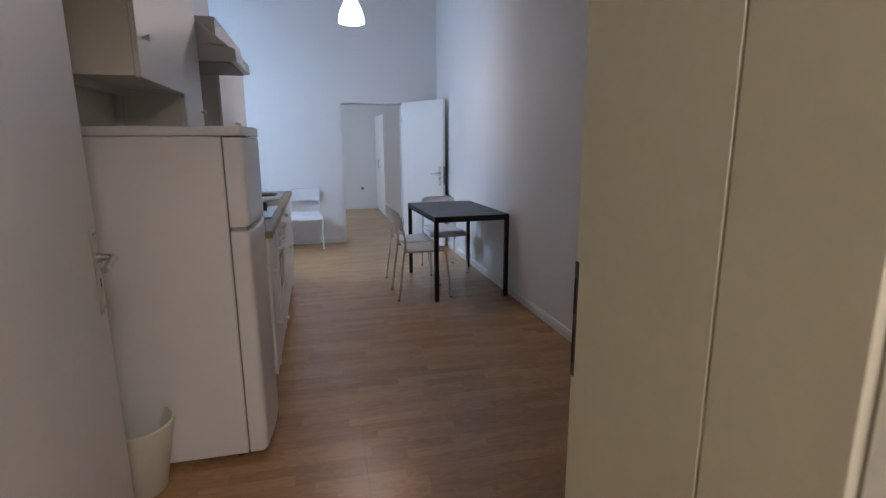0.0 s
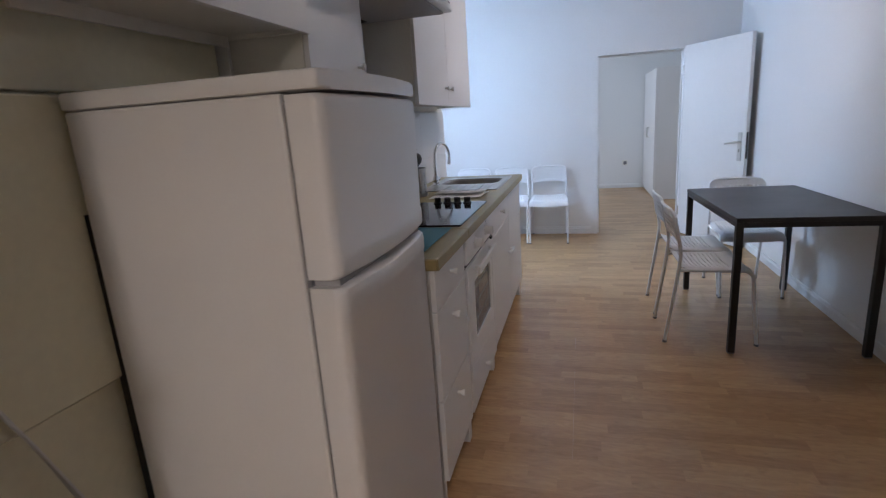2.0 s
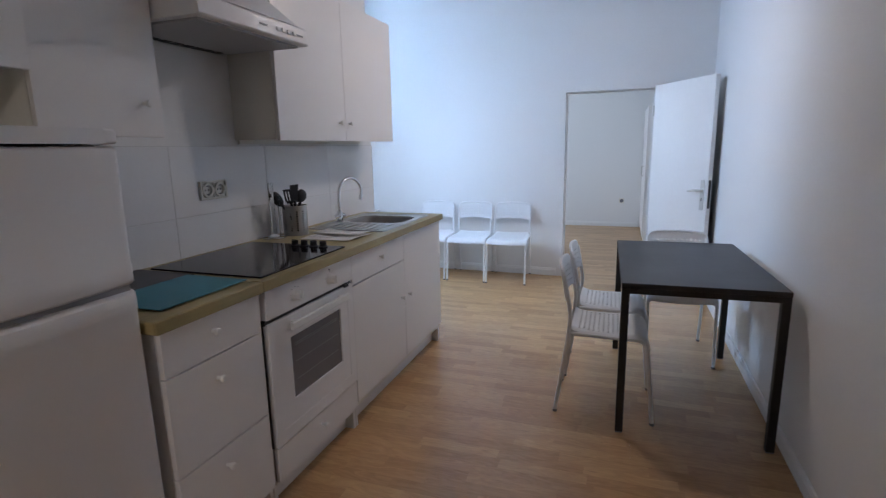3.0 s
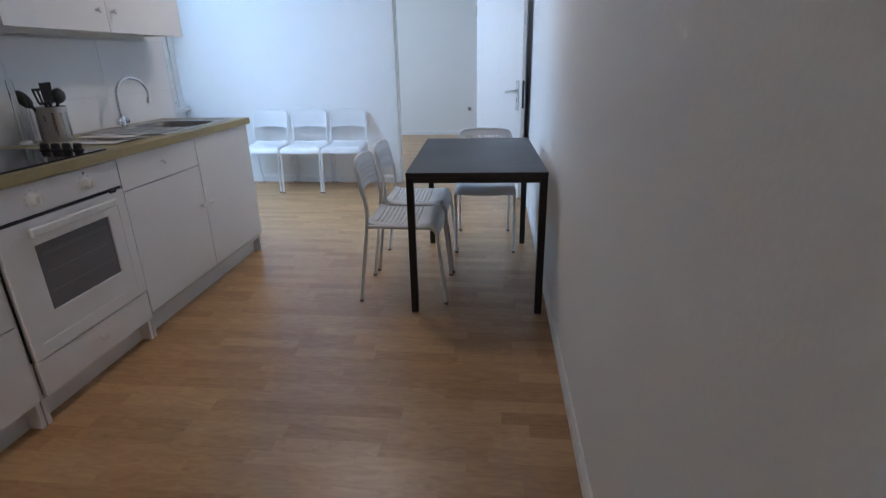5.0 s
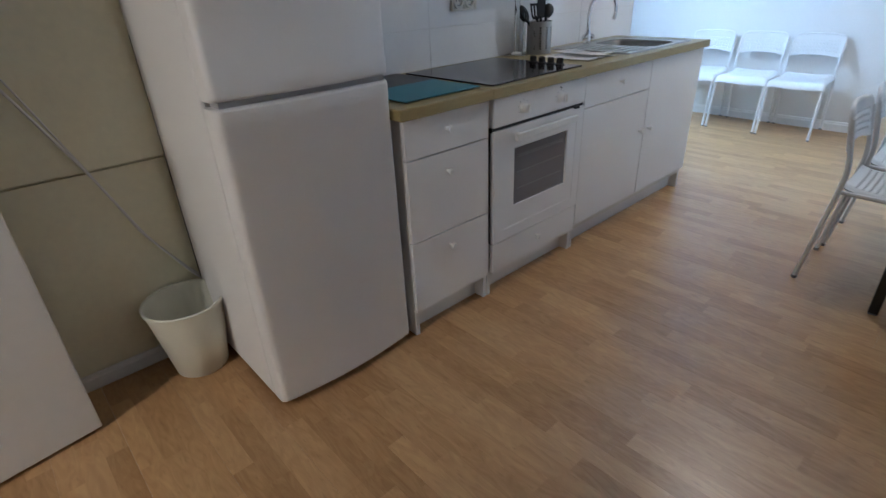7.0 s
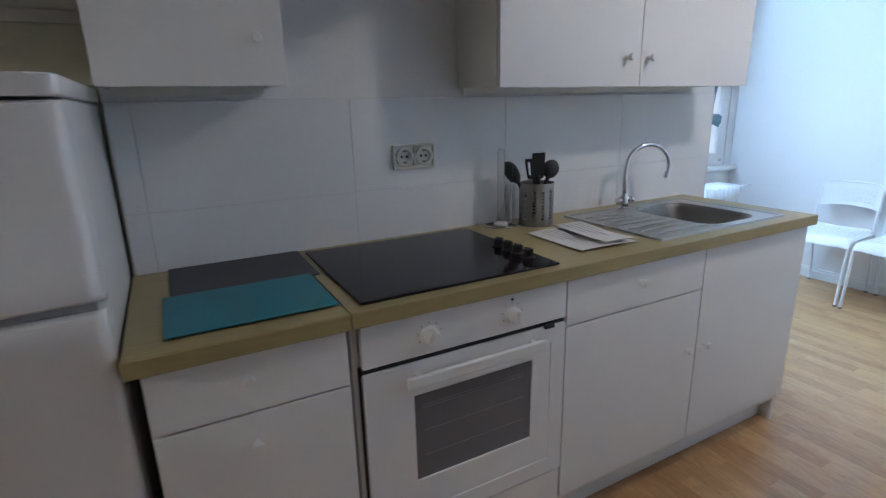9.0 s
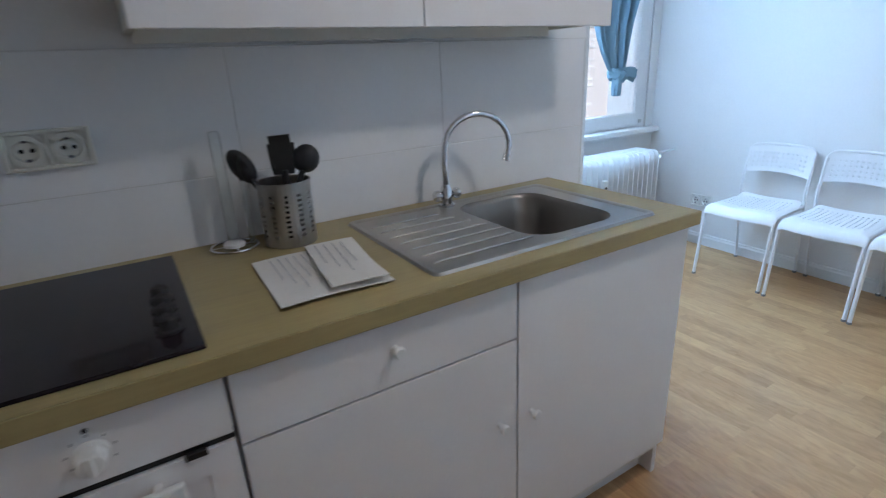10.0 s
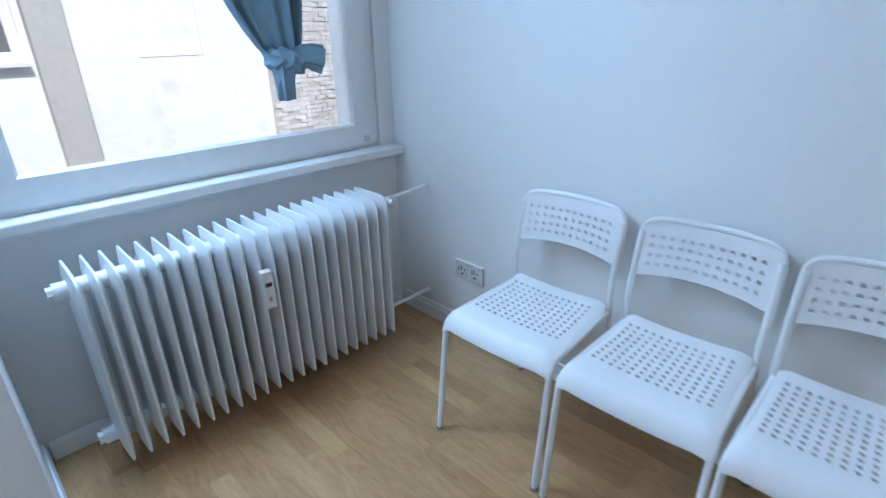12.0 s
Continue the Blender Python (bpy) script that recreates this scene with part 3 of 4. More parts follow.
for y in (0.194, 0.441):
    k = part("oven_knob", lathe([(0.024, 0), (0.024, 0.004), (0.019, 0.007), (0.018, 0.028), (0.015, 0.031), (0, 0.031)], 22, m=Matrix.Translation((-0.026, y, 0.808)) @ Matrix.Rotation(math.pi / 2, 4, "Y")), PLASTIC, panel, "white round oven knob", smooth=True)
    part("grip", box(0.002, 0.012, y - 0.004, y + 0.004, 0.793, 0.827, 0.002, 1), PLASTIC, k)
    for i in range(7):
        a = radians(-30 + 40 * i)
        part("mark", box(-0.0262, -0.0255, y + 0.031 * math.cos(a) - 0.0018, y + 0.031 * math.cos(a) + 0.0018, 0.810 + 0.031 * math.sin(a) - 0.0018, 0.810 + 0.031 * math.sin(a) + 0.0018), INK, panel)
part("indicator", lathe([(0.004, 0), (0.004, 0.002), (0, 0.002)], 10, m=Matrix.Translation((-0.026, 0.441, 0.850)) @ Matrix.Rotation(math.pi / 2, 4, "Y")), BLACKP, panel)

# worktops
wt1 = part("worktop_short", box(-0.6085, -0.012, 2.806, 3.244, 0.872, 0.910, 0.005, 3), WORKTOP)
tagged(wt1, "short oak-effect worktop on the drawer cabinet", "worktop", "worktops")
bm = boxes([(-0.6085, -0.012, 3.246, 4.600, 0.872, 0.910), (-0.6085, -0.012, 4.930, 5.112, 0.872, 0.910), (-0.6085, -0.505, 4.600, 4.930, 0.872, 0.910), (-0.100, -0.012, 4.600, 4.930, 0.872, 0.910)])
bmesh.ops.remove_doubles(bm, verts=bm.verts[:], dist=0.0001)
wt2 = part("worktop_long", bm, WORKTOP)
tagged(wt2, "long oak-effect worktop with a cut-out for the sink", "worktop", "worktops")
part("edge_strip", box(-0.0118, -0.0085, 3.246, 5.112, 0.8725, 0.9095, 0.0015, 2), WORKTOP, wt2)
part("end_strip", box(-0.605, -0.014, 5.112, 5.115, 0.8725, 0.9095, 0.0012, 1), WORKTOP, wt2)

# hob
part("edge_strip", box(-0.0118, -0.0085, 2.808, 3.243, 0.8725, 0.9095, 0.0015, 2), WORKTOP, wt1)
hob = thing("ceramic_hob", pose(0, 0, 0.910), "black glass ceramic hob with four knobs set in the worktop", "hob")
part("glass_plate", box(-0.562, -0.046, 3.278, 3.866, 0.0, 0.007, 0.003, 2), BLACKG, hob, "shiny black glass plate")
for i, x in enumerate((-0.285, -0.235, -0.185, -0.135)):
    k = part("hob_knob", lathe([(0.021, 0), (0.021, 0.004), (0.016, 0.007), (0.015, 0.024), (0.012, 0.027), (0, 0.027)], 18, m=Matrix.Translation((x, 3.822, 0.007))), BLACKP, hob, smooth=True)
    part("grip", box(x - 0.016, x + 0.016, 3.818, 3.826, 0.020, 0.036, 0.003, 2), BLACKP, k)

# boards on the short worktop
tagged(part("cutting_board", box(-0.604, -0.328, 2.895, 3.262, 0.9105, 0.9145, 0.0015, 1), DARKB), "thin charcoal board lying on the worktop", "cutting board")
tagged(part("place_mat", box(-0.335, -0.070, 2.880, 3.238, 0.9150, 0.9175, 0.001, 1), TEAL), "teal mat lying on the worktop over a dark board", "mat")


# sink with drainer
def sink():
    s = thing("kitchen_sink", pose(0, 0, 0.910), "stainless steel sink with a ribbed drainer", "sink")
    x0, x1, y0, y1 = -0.540, -0.062, 4.298, 4.998
    bx0, bx1, by0, by1 = -0.492, -0.112, 4.612, 4.918

    def loop(bm, a0, a1, b0, b1, z, r, n=5):
        out = []
        for cx, cy, s0 in ((a1 - r, b1 - r, 0), (a0 + r, b1 - r, 90), (a0 + r, b0 + r, 180), (a1 - r, b0 + r, 270)):
            for i in range(n + 1):
                a = radians(s0 + 90 * i / n)
                out.append(bm.verts.new((cx + r * math.cos(a), cy + r * math.sin(a), z)))
        return out

    def bridge(bm, p, q):
        for i in range(len(p)):
            j = (i + 1) % len(p)
            bm.faces.new((p[i], p[j], q[j], q[i]))

    # rim: two raised beads round the plate
    bm = bmesh.new()
    ls = [loop(bm, x0, x1, y0, y1, 0.0005, 0.02), loop(bm, x0 + 0.004, x1 - 0.004, y0 + 0.004, y1 - 0.004, 0.007, 0.018), loop(bm, x0 + 0.012, x1 - 0.012, y0 + 0.012, y1 - 0.012, 0.007, 0.016), loop(bm, x0 + 0.020, x1 - 0.020, y0 + 0.020, y1 - 0.020, 0.0025, 0.014)]
    for p, q in zip(ls, ls[1:]):
        bridge(bm, p, q)
    part("rim", bm, STEEL, s, smooth=True)
    # tray: flat parts round the bowl
    bm = bmesh.new()
    a = loop(bm, x0 + 0.019, x1 - 0.019, y0 + 0.019, y1 - 0.019, 0.0026, 0.014)
    b = loop(bm, bx0, bx1, by0, by1, 0.0026, 0.075)
    bridge(bm, a, b)
    part("drainer", bm, STEEL, s)
    bm = bmesh.new()
    depth = [(0.0, 0.0026, 0.075), (0.006, -0.002, 0.072), (0.012, -0.012, 0.068), (0.022, -0.105, 0.062), (0.032, -0.128, 0.055), (0.055, -0.138, 0.045)]
    ls = [loop(bm, bx0 + o, bx1 - o, by0 + o, by1 - o, z, r) for o, z, r in depth]
    for p, q in zip(ls, ls[1:]):
        bridge(bm, p, q)
    bm.faces.new(ls[-1])
    part("bowl", bm, BOWL, s, "brushed steel sink bowl", smooth=True)
    part("drain", lathe([(0.036, 0), (0.032, 0.003), (0.020, 0.0015), (0.019, -0.004), (0, -0.004)], 20, m=Matrix.Translation(((bx0 + bx1) / 2, (by0 + by1) / 2, -0.1375))), CHROME, s, smooth=True)
    for i in range(7):
        x = -0.448 + i * 0.053
        ln = 0.22 + 0.012 * i - 0.006 * abs(i - 3)
        part("rib", tube(rounded([(x, 4.335, 0.0015), (x, 4.342, 0.0046), (x, 4.335 + ln, 0.0046), (x, 4.342 + ln, 0.0015)], 0.004, 2), 0.0024, 8), STEEL, s, smooth=True)
    return s


sink()

# tap
tap = thing("kitchen_tap", pose(-0.512, 4.612, 0.9125), "chrome mixer tap with a high curved spout", "tap")
part("tap_base", lathe([(0.024, 0), (0.024, 0.006), (0.019, 0.010), (0.018, 0.050), (0.014, 0.060), (0.0105, 0.066), (0, 0.066)], 20), CHROME, tap, smooth=True)
arc = [(0, 0, 0.06), (0.0, -0.004, 0.13), (0.0, 0.0, 0.168)]
for i in range(1, 15):
    a = math.pi - i * (math.pi + 0.38) / 14
    arc.append((0.022 * (1 - math.cos(math.pi - a)) / 2 * 2.2, 0.100 + 0.100 * math.cos(a), 0.168 + 0.095 * math.sin(a)))
part("spout", tube(arc, 0.0095, 12), CHROME, tap, smooth=True)
e, e0 = Vector(arc[-1]), Vector(arc[-2])
part("aerator", tube([e - (e - e0).normalized() * 0.006, e + (e - e0).normalized() * 0.016], 0.0118, 12), CHROME, tap, smooth=True)
for y in (-0.034, 0.034):
    k = part("tap_handle", lathe([(0.010, 0), (0.013, 0.006), (0.017, 0.010), (0.017, 0.020), (0.013, 0.025), (0, 0.026)], 12, m=Matrix.Translation((0.004, y * 0.55, 0.036)) @ Matrix.Rotation(radians(-90 if y > 0 else 90), 4, "X")), CHROME, tap, "chrome star-shaped tap handle", smooth=True)


# utensils
def perforated_cup(r, h):
    n, rows = 36, 18
    us = [2 * math.pi * i / n for i in range(n + 1)]
    vs = [0, 0.020] + [0.020 + (h - 0.045) * (j + 1) / rows for j in range(rows)] + [h]
    return sheet(us, vs, lambda u, v: ((r * math.cos(u), r * math.sin(u), v), (math.cos(u), math.sin(u), 0)), 0.0012, lambda i, j: i % 3 != 0 and i % 3 == 1 and 2 <= j <= rows and j % 2 == 0 and (i // 12) % 3 != 1)


cup = thing("utensil_cup", pose(-0.498, 4.135, 0.9105), "perforated stainless steel utensil cup on the worktop", "utensil holder")
part("cup_wall", perforated_cup(0.064, 0.155), STEEL, cup)
part("cup_base", lathe([(0, 0), (0.0638, 0), (0.0638, 0.003), (0, 0.003)], 28), STEEL, cup)
part("cup_rim", lathe([(0.0625, 0.1535), (0.066, 0.1545), (0.066, 0.1575), (0.0625, 0.1575), (0.0625, 0.1535)], 28), STEEL, cup, smooth=True)


def upright(base, tip):
    """A frame at base whose z points to tip and whose y faces the room."""
    z = (tip - base).normalized()
    y = (Vector((1, -0.35, 0)) - z * z.dot(Vector((1, -0.35, 0)))).normalized()
    m = Matrix((y.cross(z), y, z)).transposed().to_4x4()
    m.translation = base
    return m


def utensil(name, label, base, tip, head, hw, ht, slots=0):
    """A kitchen tool leaning in the cup: a handle and a head plate of its outline."""
    base, tip = Vector(base), Vector(tip)
    ob = thing(name, upright(base, tip), label, "kitchen utensil", "utensils in the cup")
    L = (tip - base).length
    part("grip", tube([(0, 0, 0.0), (0, 0, L * 0.35), (0, 0, L)], 0.0075, 8), BLACKP, ob, smooth=True)
    bm = bmesh.new()
    if head == "spoon":
        lathe([(0, -0.012), (hw * 0.6, -0.010), (hw * 0.92, 0.0), (hw, 0.008), (hw * 0.9, 0.008), (hw * 0.5, -0.004), (0, -0.007)], 18, bm, Matrix.Translation((0, 0, L + ht * 0.8)) @ Matrix.Rotation(math.pi / 2, 4, "X") @ Matrix.Diagonal((1, ht / hw, 1, 1)))
    else:
        n = max(slots * 2 + 1, 1)
        bm = sheet([-hw + 2 * hw * i / n for i in range(n + 1)], [0, ht * 0.2, ht * 0.85, ht], lambda u, v: ((u * (0.75 + 0.25 * min(v / (ht * 0.4), 1)), 0.012 * (v / ht) ** 2, L - 0.01 + v), (0, 1, 0)), 0.003, lambda i, j: slots > 0 and i % 2 == 1 and j == 1)
    part("head", bm, BLACKP, ob, smooth=(head == "spoon"))
    return ob


cz = 0.916
utensil("spatula", "black plastic spatula standing in the steel cup", (-0.493, 4.150, cz), (-0.500, 4.145, 1.090), "flat", 0.025, 0.095, 0)
utensil("ladle", "black plastic serving spoon standing in the steel cup", (-0.518, 4.120, cz), (-0.493, 4.186, 1.085), "spoon", 0.033, 0.036)
utensil("cooking_spoon", "black plastic cooking spoon standing in the steel cup", (-0.478, 4.155, cz), (-0.525, 4.068, 1.075), "spoon", 0.027, 0.046)
utensil("slotted_turner", "black plastic turner standing in the steel cup", (-0.468, 4.130, cz), (-0.530, 4.150, 1.085), "flat", 0.033, 0.075, 3)

roll = thing("paper_roll_holder", pose(-0.540, 4.005, 0.9105), "clear acrylic roll holder on a chrome ring foot", "paper roll holder")
part("base_ring", tube([(0.055 * math.cos(math.pi * i / 12), 0.055 * math.sin(math.pi * i / 12), 0.0035) for i in range(25)], 0.0032, 8), CHROME, roll, "thin chrome ring foot", smooth=True)
part("base_spoke", boxes([(-0.054, 0.054, -0.003, 0.003, 0.0005, 0.0055), (-0.003, 0.003, -0.054, 0.054, 0.0008, 0.0052)]), CHROME, roll)
part("foot_cap", lathe([(0, 0.004), (0.026, 0.004), (0.026, 0.012), (0.018, 0.018), (0, 0.018)], 20), PLASTIC, roll, "white plastic foot", smooth=True)
part("rod", lathe([(0.013, 0.007), (0.013, 0.275), (0.010, 0.283), (0, 0.284)], 16), ACRYL, roll, "clear upright rod", smooth=True)
part("side_rod", lathe([(0.007, 0.007), (0.007, 0.215), (0.005, 0.222), (0, 0.223)], 12, m=Matrix.Translation((0.012, 0.042, 0))), ACRYL, roll, smooth=True)


def leaflet(name, label, m, w, d, z, lines):
    us = [w * i / 6 for i in range(7)]
    vs = [d * j / 4 for j in range(5)]
    lf = part(name, sheet(us, vs, lambda u, v: ((u, v, z + 0.003 * math.sin(u * 23 + 1) * math.sin(v * 17) + 0.004 * (u / w) ** 3), (0, 0, 1)), 0.0012), PAPER, m=m)
    tagged(lf, label, "leaflet", "papers on the worktop")
    for i in range(lines):
        part("text_line", box(w * 0.10, w * (0.55 + 0.3 * ((i * 7) % 5) / 5), d * (0.15 + 0.7 * i / max(lines, 1)), d * (0.15 + 0.7 * i / max(lines, 1)) + 0.0022, z + 0.0058, z + 0.0062), INK, lf)
    return lf


leaflet("folded_leaflet", "folded printed leaflet lying on the worktop", Matrix.Translation((-0.388, 4.010, 0.9135)) @ Matrix.Rotation(radians(-2), 4, "Z"), 0.285, 0.225, 0.0, 9)
leaflet("loose_sheet", "loose printed sheet lying on a leaflet", Matrix.Translation((-0.392, 4.135, 0.9245)) @ Matrix.Rotation(radians(-7), 4, "Z"), 0.285, 0.115, 0.0, 4)


# wall cabinets
def wall_unit(name, y0, y1, z0, z1, fx, doors, knobs, label, dz=0.0):
    u = thing(name, pose(0, y0, z0), label, "wall cabinet", "kitchen wall units")
    w, h = y1 - y0, z1 - z0
    for a in (0.0, w - 0.016):
        part("side_panel", box(KW + 0.002, fx - 0.019, a, a + 0.016, 0, h, 0.001, 1), CARC, u)
    part("bottom_board", box(KW + 0.002, fx - 0.021, 0.0165, w - 0.0165, 0.012, 0.028), CARC, u)
    part("top_board", box(KW + 0.002, fx - 0.021, 0.0165, w - 0.0165, h - 0.016, h), CARC, u)
    part("back_board", box(KW + 0.0022, KW + 0.006, 0.0165, w - 0.0165, 0.03, h - 0.017), CARC, u)
    part("rear_rail", box(KW + 0.002, KW + 0.014, 0.0165, w - 0.0165, -0.018, 0.0115), CARC, u)
    for (a, b), ky in zip(doors, knobs):
        d = part("door", box(fx - 0.018, fx, a + 0.0015, b - 0.0015, -0.006, h, 0.0016, 2), CAB, u)
        knob(d, fx, ky[0], ky[1])
    return u


wall_unit("wall_cabinet", 3.874, 5.113, 1.405, 2.150, -0.360, [(0.0, 0.606), (0.606, 1.239)], [(0.536, 0.092), (0.644, 0.092)], "white two-door wall cabinet above the sink")
wall_unit("wall_cabinet", 2.822, 3.234, 1.411, 2.150, -0.356, [(0.0, 0.412)], [(0.345, 0.102)], "narrow white wall cabinet beside the cooker hood")
wall_unit("wall_cabinet", 2.165, 2.818, 1.581, 2.150, -0.345, [(0.0, 0.660)], [(0.062, 0.135)], "white wall cabinet above the fridge")


# cooker hood
def hood():
    hd = thing("cooker_hood", pose(0, 3.243, -0.052), "white cooker hood with a sloped front and a grey filter", "cooker hood")
    w = 0.615

    def extrude(prof, y0, y1, bevel):
        bm = bmesh.new()
        a = [bm.verts.new((x, y0, z)) for x, z in prof]
        b = [bm.verts.new((x, y1, z)) for x, z in prof]
        bm.faces.new(a)
        bm.faces.new(b[::-1])
        for i in range(len(prof)):
            j = (i + 1) % len(prof)
            bm.faces.new((a[i], b[i], b[j], a[j]))
        bmesh.ops.recalc_face_normals(bm, faces=bm.faces[:])
        if bevel:
            bmesh.ops.bevel(bm, geom=bm.edges[:], offset=bevel, segments=2, profile=0.5, affect="EDGES")
        return bm

    part("upper_housing", extrude([(-0.618, 1.950), (-0.618, 2.085), (-0.400, 2.085), (-0.205, 1.925), (-0.60, 1.935)], 0.006, w - 0.006, 0.003), FRIDGE, hd)
    tray = part("visor", extrude([(-0.618, 1.856), (-0.618, 1.935), (-0.46, 1.940), (-0.185, 1.915), (-0.168, 1.905), (-0.165, 1.848), (-0.172, 1.842), (-0.57, 1.842)], 0.0, w, 0.003), FRIDGE, hd, "white front visor")
    part("filter", box(-0.60, -0.20, 0.03, w - 0.03, 1.834, 1.843), GRIP, hd, "grey mesh grease filter")
    for i in range(9):
        part("slot", box(-0.59, -0.555, 0.06 + i * 0.055, 0.10 + i * 0.055, 1.8315, 1.8345), BLACKP, hd)
    for y in (0.40, 0.435, 0.47, 0.505):
        part("switch", box(-0.1665, -0.162, y, y + 0.024, 1.868, 1.884, 0.001, 1), PLASTIC, tray)
    for y in (0.30, 0.53):
        part("switch_label", box(-0.1655, -0.1640, y, y + 0.045, 1.872, 1.878), INK, tray)


hood()


# fridge
def fridge():
    y0, y1, xb, xf, top = 2.252, 2.800, -0.628, -0.122, 1.413
    f = thing("fridge_freezer", pose(0, 0, 0), "white fridge-freezer with two curved doors", "fridge")
    part("cabinet_body", box(xb, xf, y0, y1, 0.025, top - 0.038, 0.006, 2), FRIDGE, f)

    def bulge(z0, z1, off, name, ridge):
        us = [0, 0.008, 0.018, 0.03, 0.05] + [i / 12 for i in range(1, 12)] + [0.95, 0.97, 0.982, 0.992, 1]
        bm = bmesh.new()

        def ring(grow, z):
            out = []
            for u in us:
                edge = min(u, 1 - u)
                out.append((xf + 0.030 + off + grow + 0.022 * math.sin(math.pi * u) + (-0.012 * max(0, 1 - edge / 0.03) ** 2), y0 + (y1 - y0) * u, z))
            side = xf + 0.018 + off + grow
            back = [(side - 0.012, y1, z), (xf + 0.010, y1, z), (xf + 0.006, y1 - 0.004, z), (xf + 0.006, y0 + 0.004, z), (xf + 0.010, y0, z), (side - 0.012, y0, z)]
            return [bm.verts.new(p) for p in out + back]

        levels = [(-0.010, z0), (-0.002, z0 + 0.006), (0.0, z0 + 0.014)]
        if ridge:
            levels += [(0.0, z0 + 0.050), (-0.003, z0 + 0.056)]
        levels += [(0.0, z1 - 0.05), (0.0, z1 - 0.014), (-0.002, z1 - 0.006), (-0.010, z1)]
        if not ridge:
            levels[-4:-3] = [(-0.003, z1 - 0.056), (0.0, z1 - 0.050)]
        rs = [ring(g, z) for g, z in levels]
        for p, q in zip(rs, rs[1:]):
            for i in range(len(p)):
                j = (i + 1) % len(p)
                bm.faces.new((p[i], p[j], q[j], q[i]))
        bm.faces.new(rs[0][::-1])
        bm.faces.new(rs[-1])
        return part(name, bm, FRIDGE, f, "white curved " + name.replace("_", " "), smooth=True)

    bulge(0.030, 1.003, 0.050, "fridge_door", False)
    bulge(1.021, 1.371, 0.050, "freezer_door", True)
    part("door_seal", box(xf, xf + 0.010, y0 + 0.010, y1 - 0.010, 0.04, 1.374), SEAL, f)
    part("grip_recess", box(xf + 0.006, xf + 0.066, y0 + 0.02, y1 - 0.012, 1.001, 1.023), GRIP, f, "dark grip gap")
    bm = bmesh.new()
    pts = [(xb, y0 - 0.006), (xf + 0.062, y0 - 0.006)] + [(xf + 0.080 + 0.022 * math.sin(math.pi * u), y0 + (y1 - y0) * u) for u in [i / 14 for i in range(15)]] + [(xf + 0.062, y1 + 0.004), (xb, y1 + 0.004)]
    part("top_cover", prism(pts, top - 0.036, top, 0.007), FRIDGE, f, "white rounded top cover", smooth=True)
    for y in (y0 + 0.04, y1 - 0.06):
        part("foot", lathe([(0.018, 0), (0.018, 0.02), (0.010, 0.026), (0, 0.026)], 12, m=Matrix.Translation((xf - 0.04, y + 0.01, 0))), BLACKP, f)
        part("rear_foot", lathe([(0.018, 0), (0.018, 0.02), (0.010, 0.026), (0, 0.026)], 12, m=Matrix.Translation((xb + 0.05, y + 0.01, 0))), BLACKP, f)
    part("cooling_grille", boxes([(xb - 0.009, xb - 0.004, y0 + 0.012, y1 - 0.04, 0.12 + 0.045 * i, 0.126 + 0.045 * i) for i in range(23)]), BLACKP, f)
    part("grille_strut", boxes([(xb - 0.020, xb - 0.001, y0 + 0.002, y0 + 0.012, 0.06, 1.16), (xb - 0.020, xb - 0.001, y1 - 0.04, y1 - 0.03, 0.06, 1.16)]), BLACKP, f)


fridge()


# double wall socket
def double_socket(m, label, material):
    s = thing("wall_socket", m, label, "wall socket", "wall sockets")
    part("socket_plate", box(0, 0.0045, -0.080, 0.080, -0.041, 0.041, 0.001, 1), material, s)
    for r in ((-0.080, -0.069, -0.041, 0.041), (0.069, 0.080, -0.041, 0.041), (-0.0035, 0.0035, -0.033, 0.033), (-0.069, 0.069, 0.033, 0.041), (-0.069, 0.069, -0.041, -0.033)):
        part("frame_bar", box(0.0045, 0.0145, r[0], r[1], r[2], r[3], 0.0015, 1), material, s)
    for y in (-0.0365, 0.0365):
        ins = part("insert", lathe([(0.0325, 0.0040), (0.0325, 0.0150), (0.0225, 0.0158), (0.0210, 0.0050), (0, 0.0050)], 22, m=Matrix.Translation((0, y, 0)) @ Matrix.Rotation(math.pi / 2, 4, "Y")), material, s)
        for dy in (-0.0095, 0.0095):
            part("pin_hole", lathe([(0.0046, 0.0052), (0, 0.0058)], 10, m=Matrix.Translation((0.0, y + dy, 0)) @ Matrix.Rotation(math.pi / 2, 4, "Y")), HOLE, ins)
        for dz in (-0.0195, 0.0195):
            part("earth_clip", box(0.004, 0.0144, y - 0.0045, y + 0.0045, dz - 0.0024, dz + 0.0024), SEAL, ins)
    return s


double_socket(Matrix.Translation((KW + 0.010, 3.688, 1.185)), "white double socket on the tiled splashback", SOCK)
double_socket(Matrix.Translation((-0.639, 1.795, 1.215)), "cream double socket on the panelled wall", SOCK)
double_socket(SKEW @ Matrix.Translation((-1.285, NORTH, 0.318)) @ Matrix.Rotation(radians(-90), 4, "Z"), "white double socket low on the wall by the radiator", PLASTIC)
sk = thing("wall_socket", Matrix.Translation((1.130, 10.82, 0.43)) @ Matrix.Rotation(radians(-90), 4, "Z"), "single socket on the far room wall", "wall socket", "wall sockets")
part("socket_frame", box(0, 0.010, -0.041, 0.041, -0.041, 0.041, 0.004, 2), SOCK, sk)
part("insert", lathe([(0.030, 0.010), (0.030, 0.0125), (0.0205, 0.0105), (0, 0.0105)], 18, m=Matrix.Rotation(math.pi / 2, 4, "Y")), SEAL, sk)

# plug and lead of the fridge
lead = thing("power_cord", pose(0, 0, 0), "white fridge plug and cord hanging from the socket", "power cord")
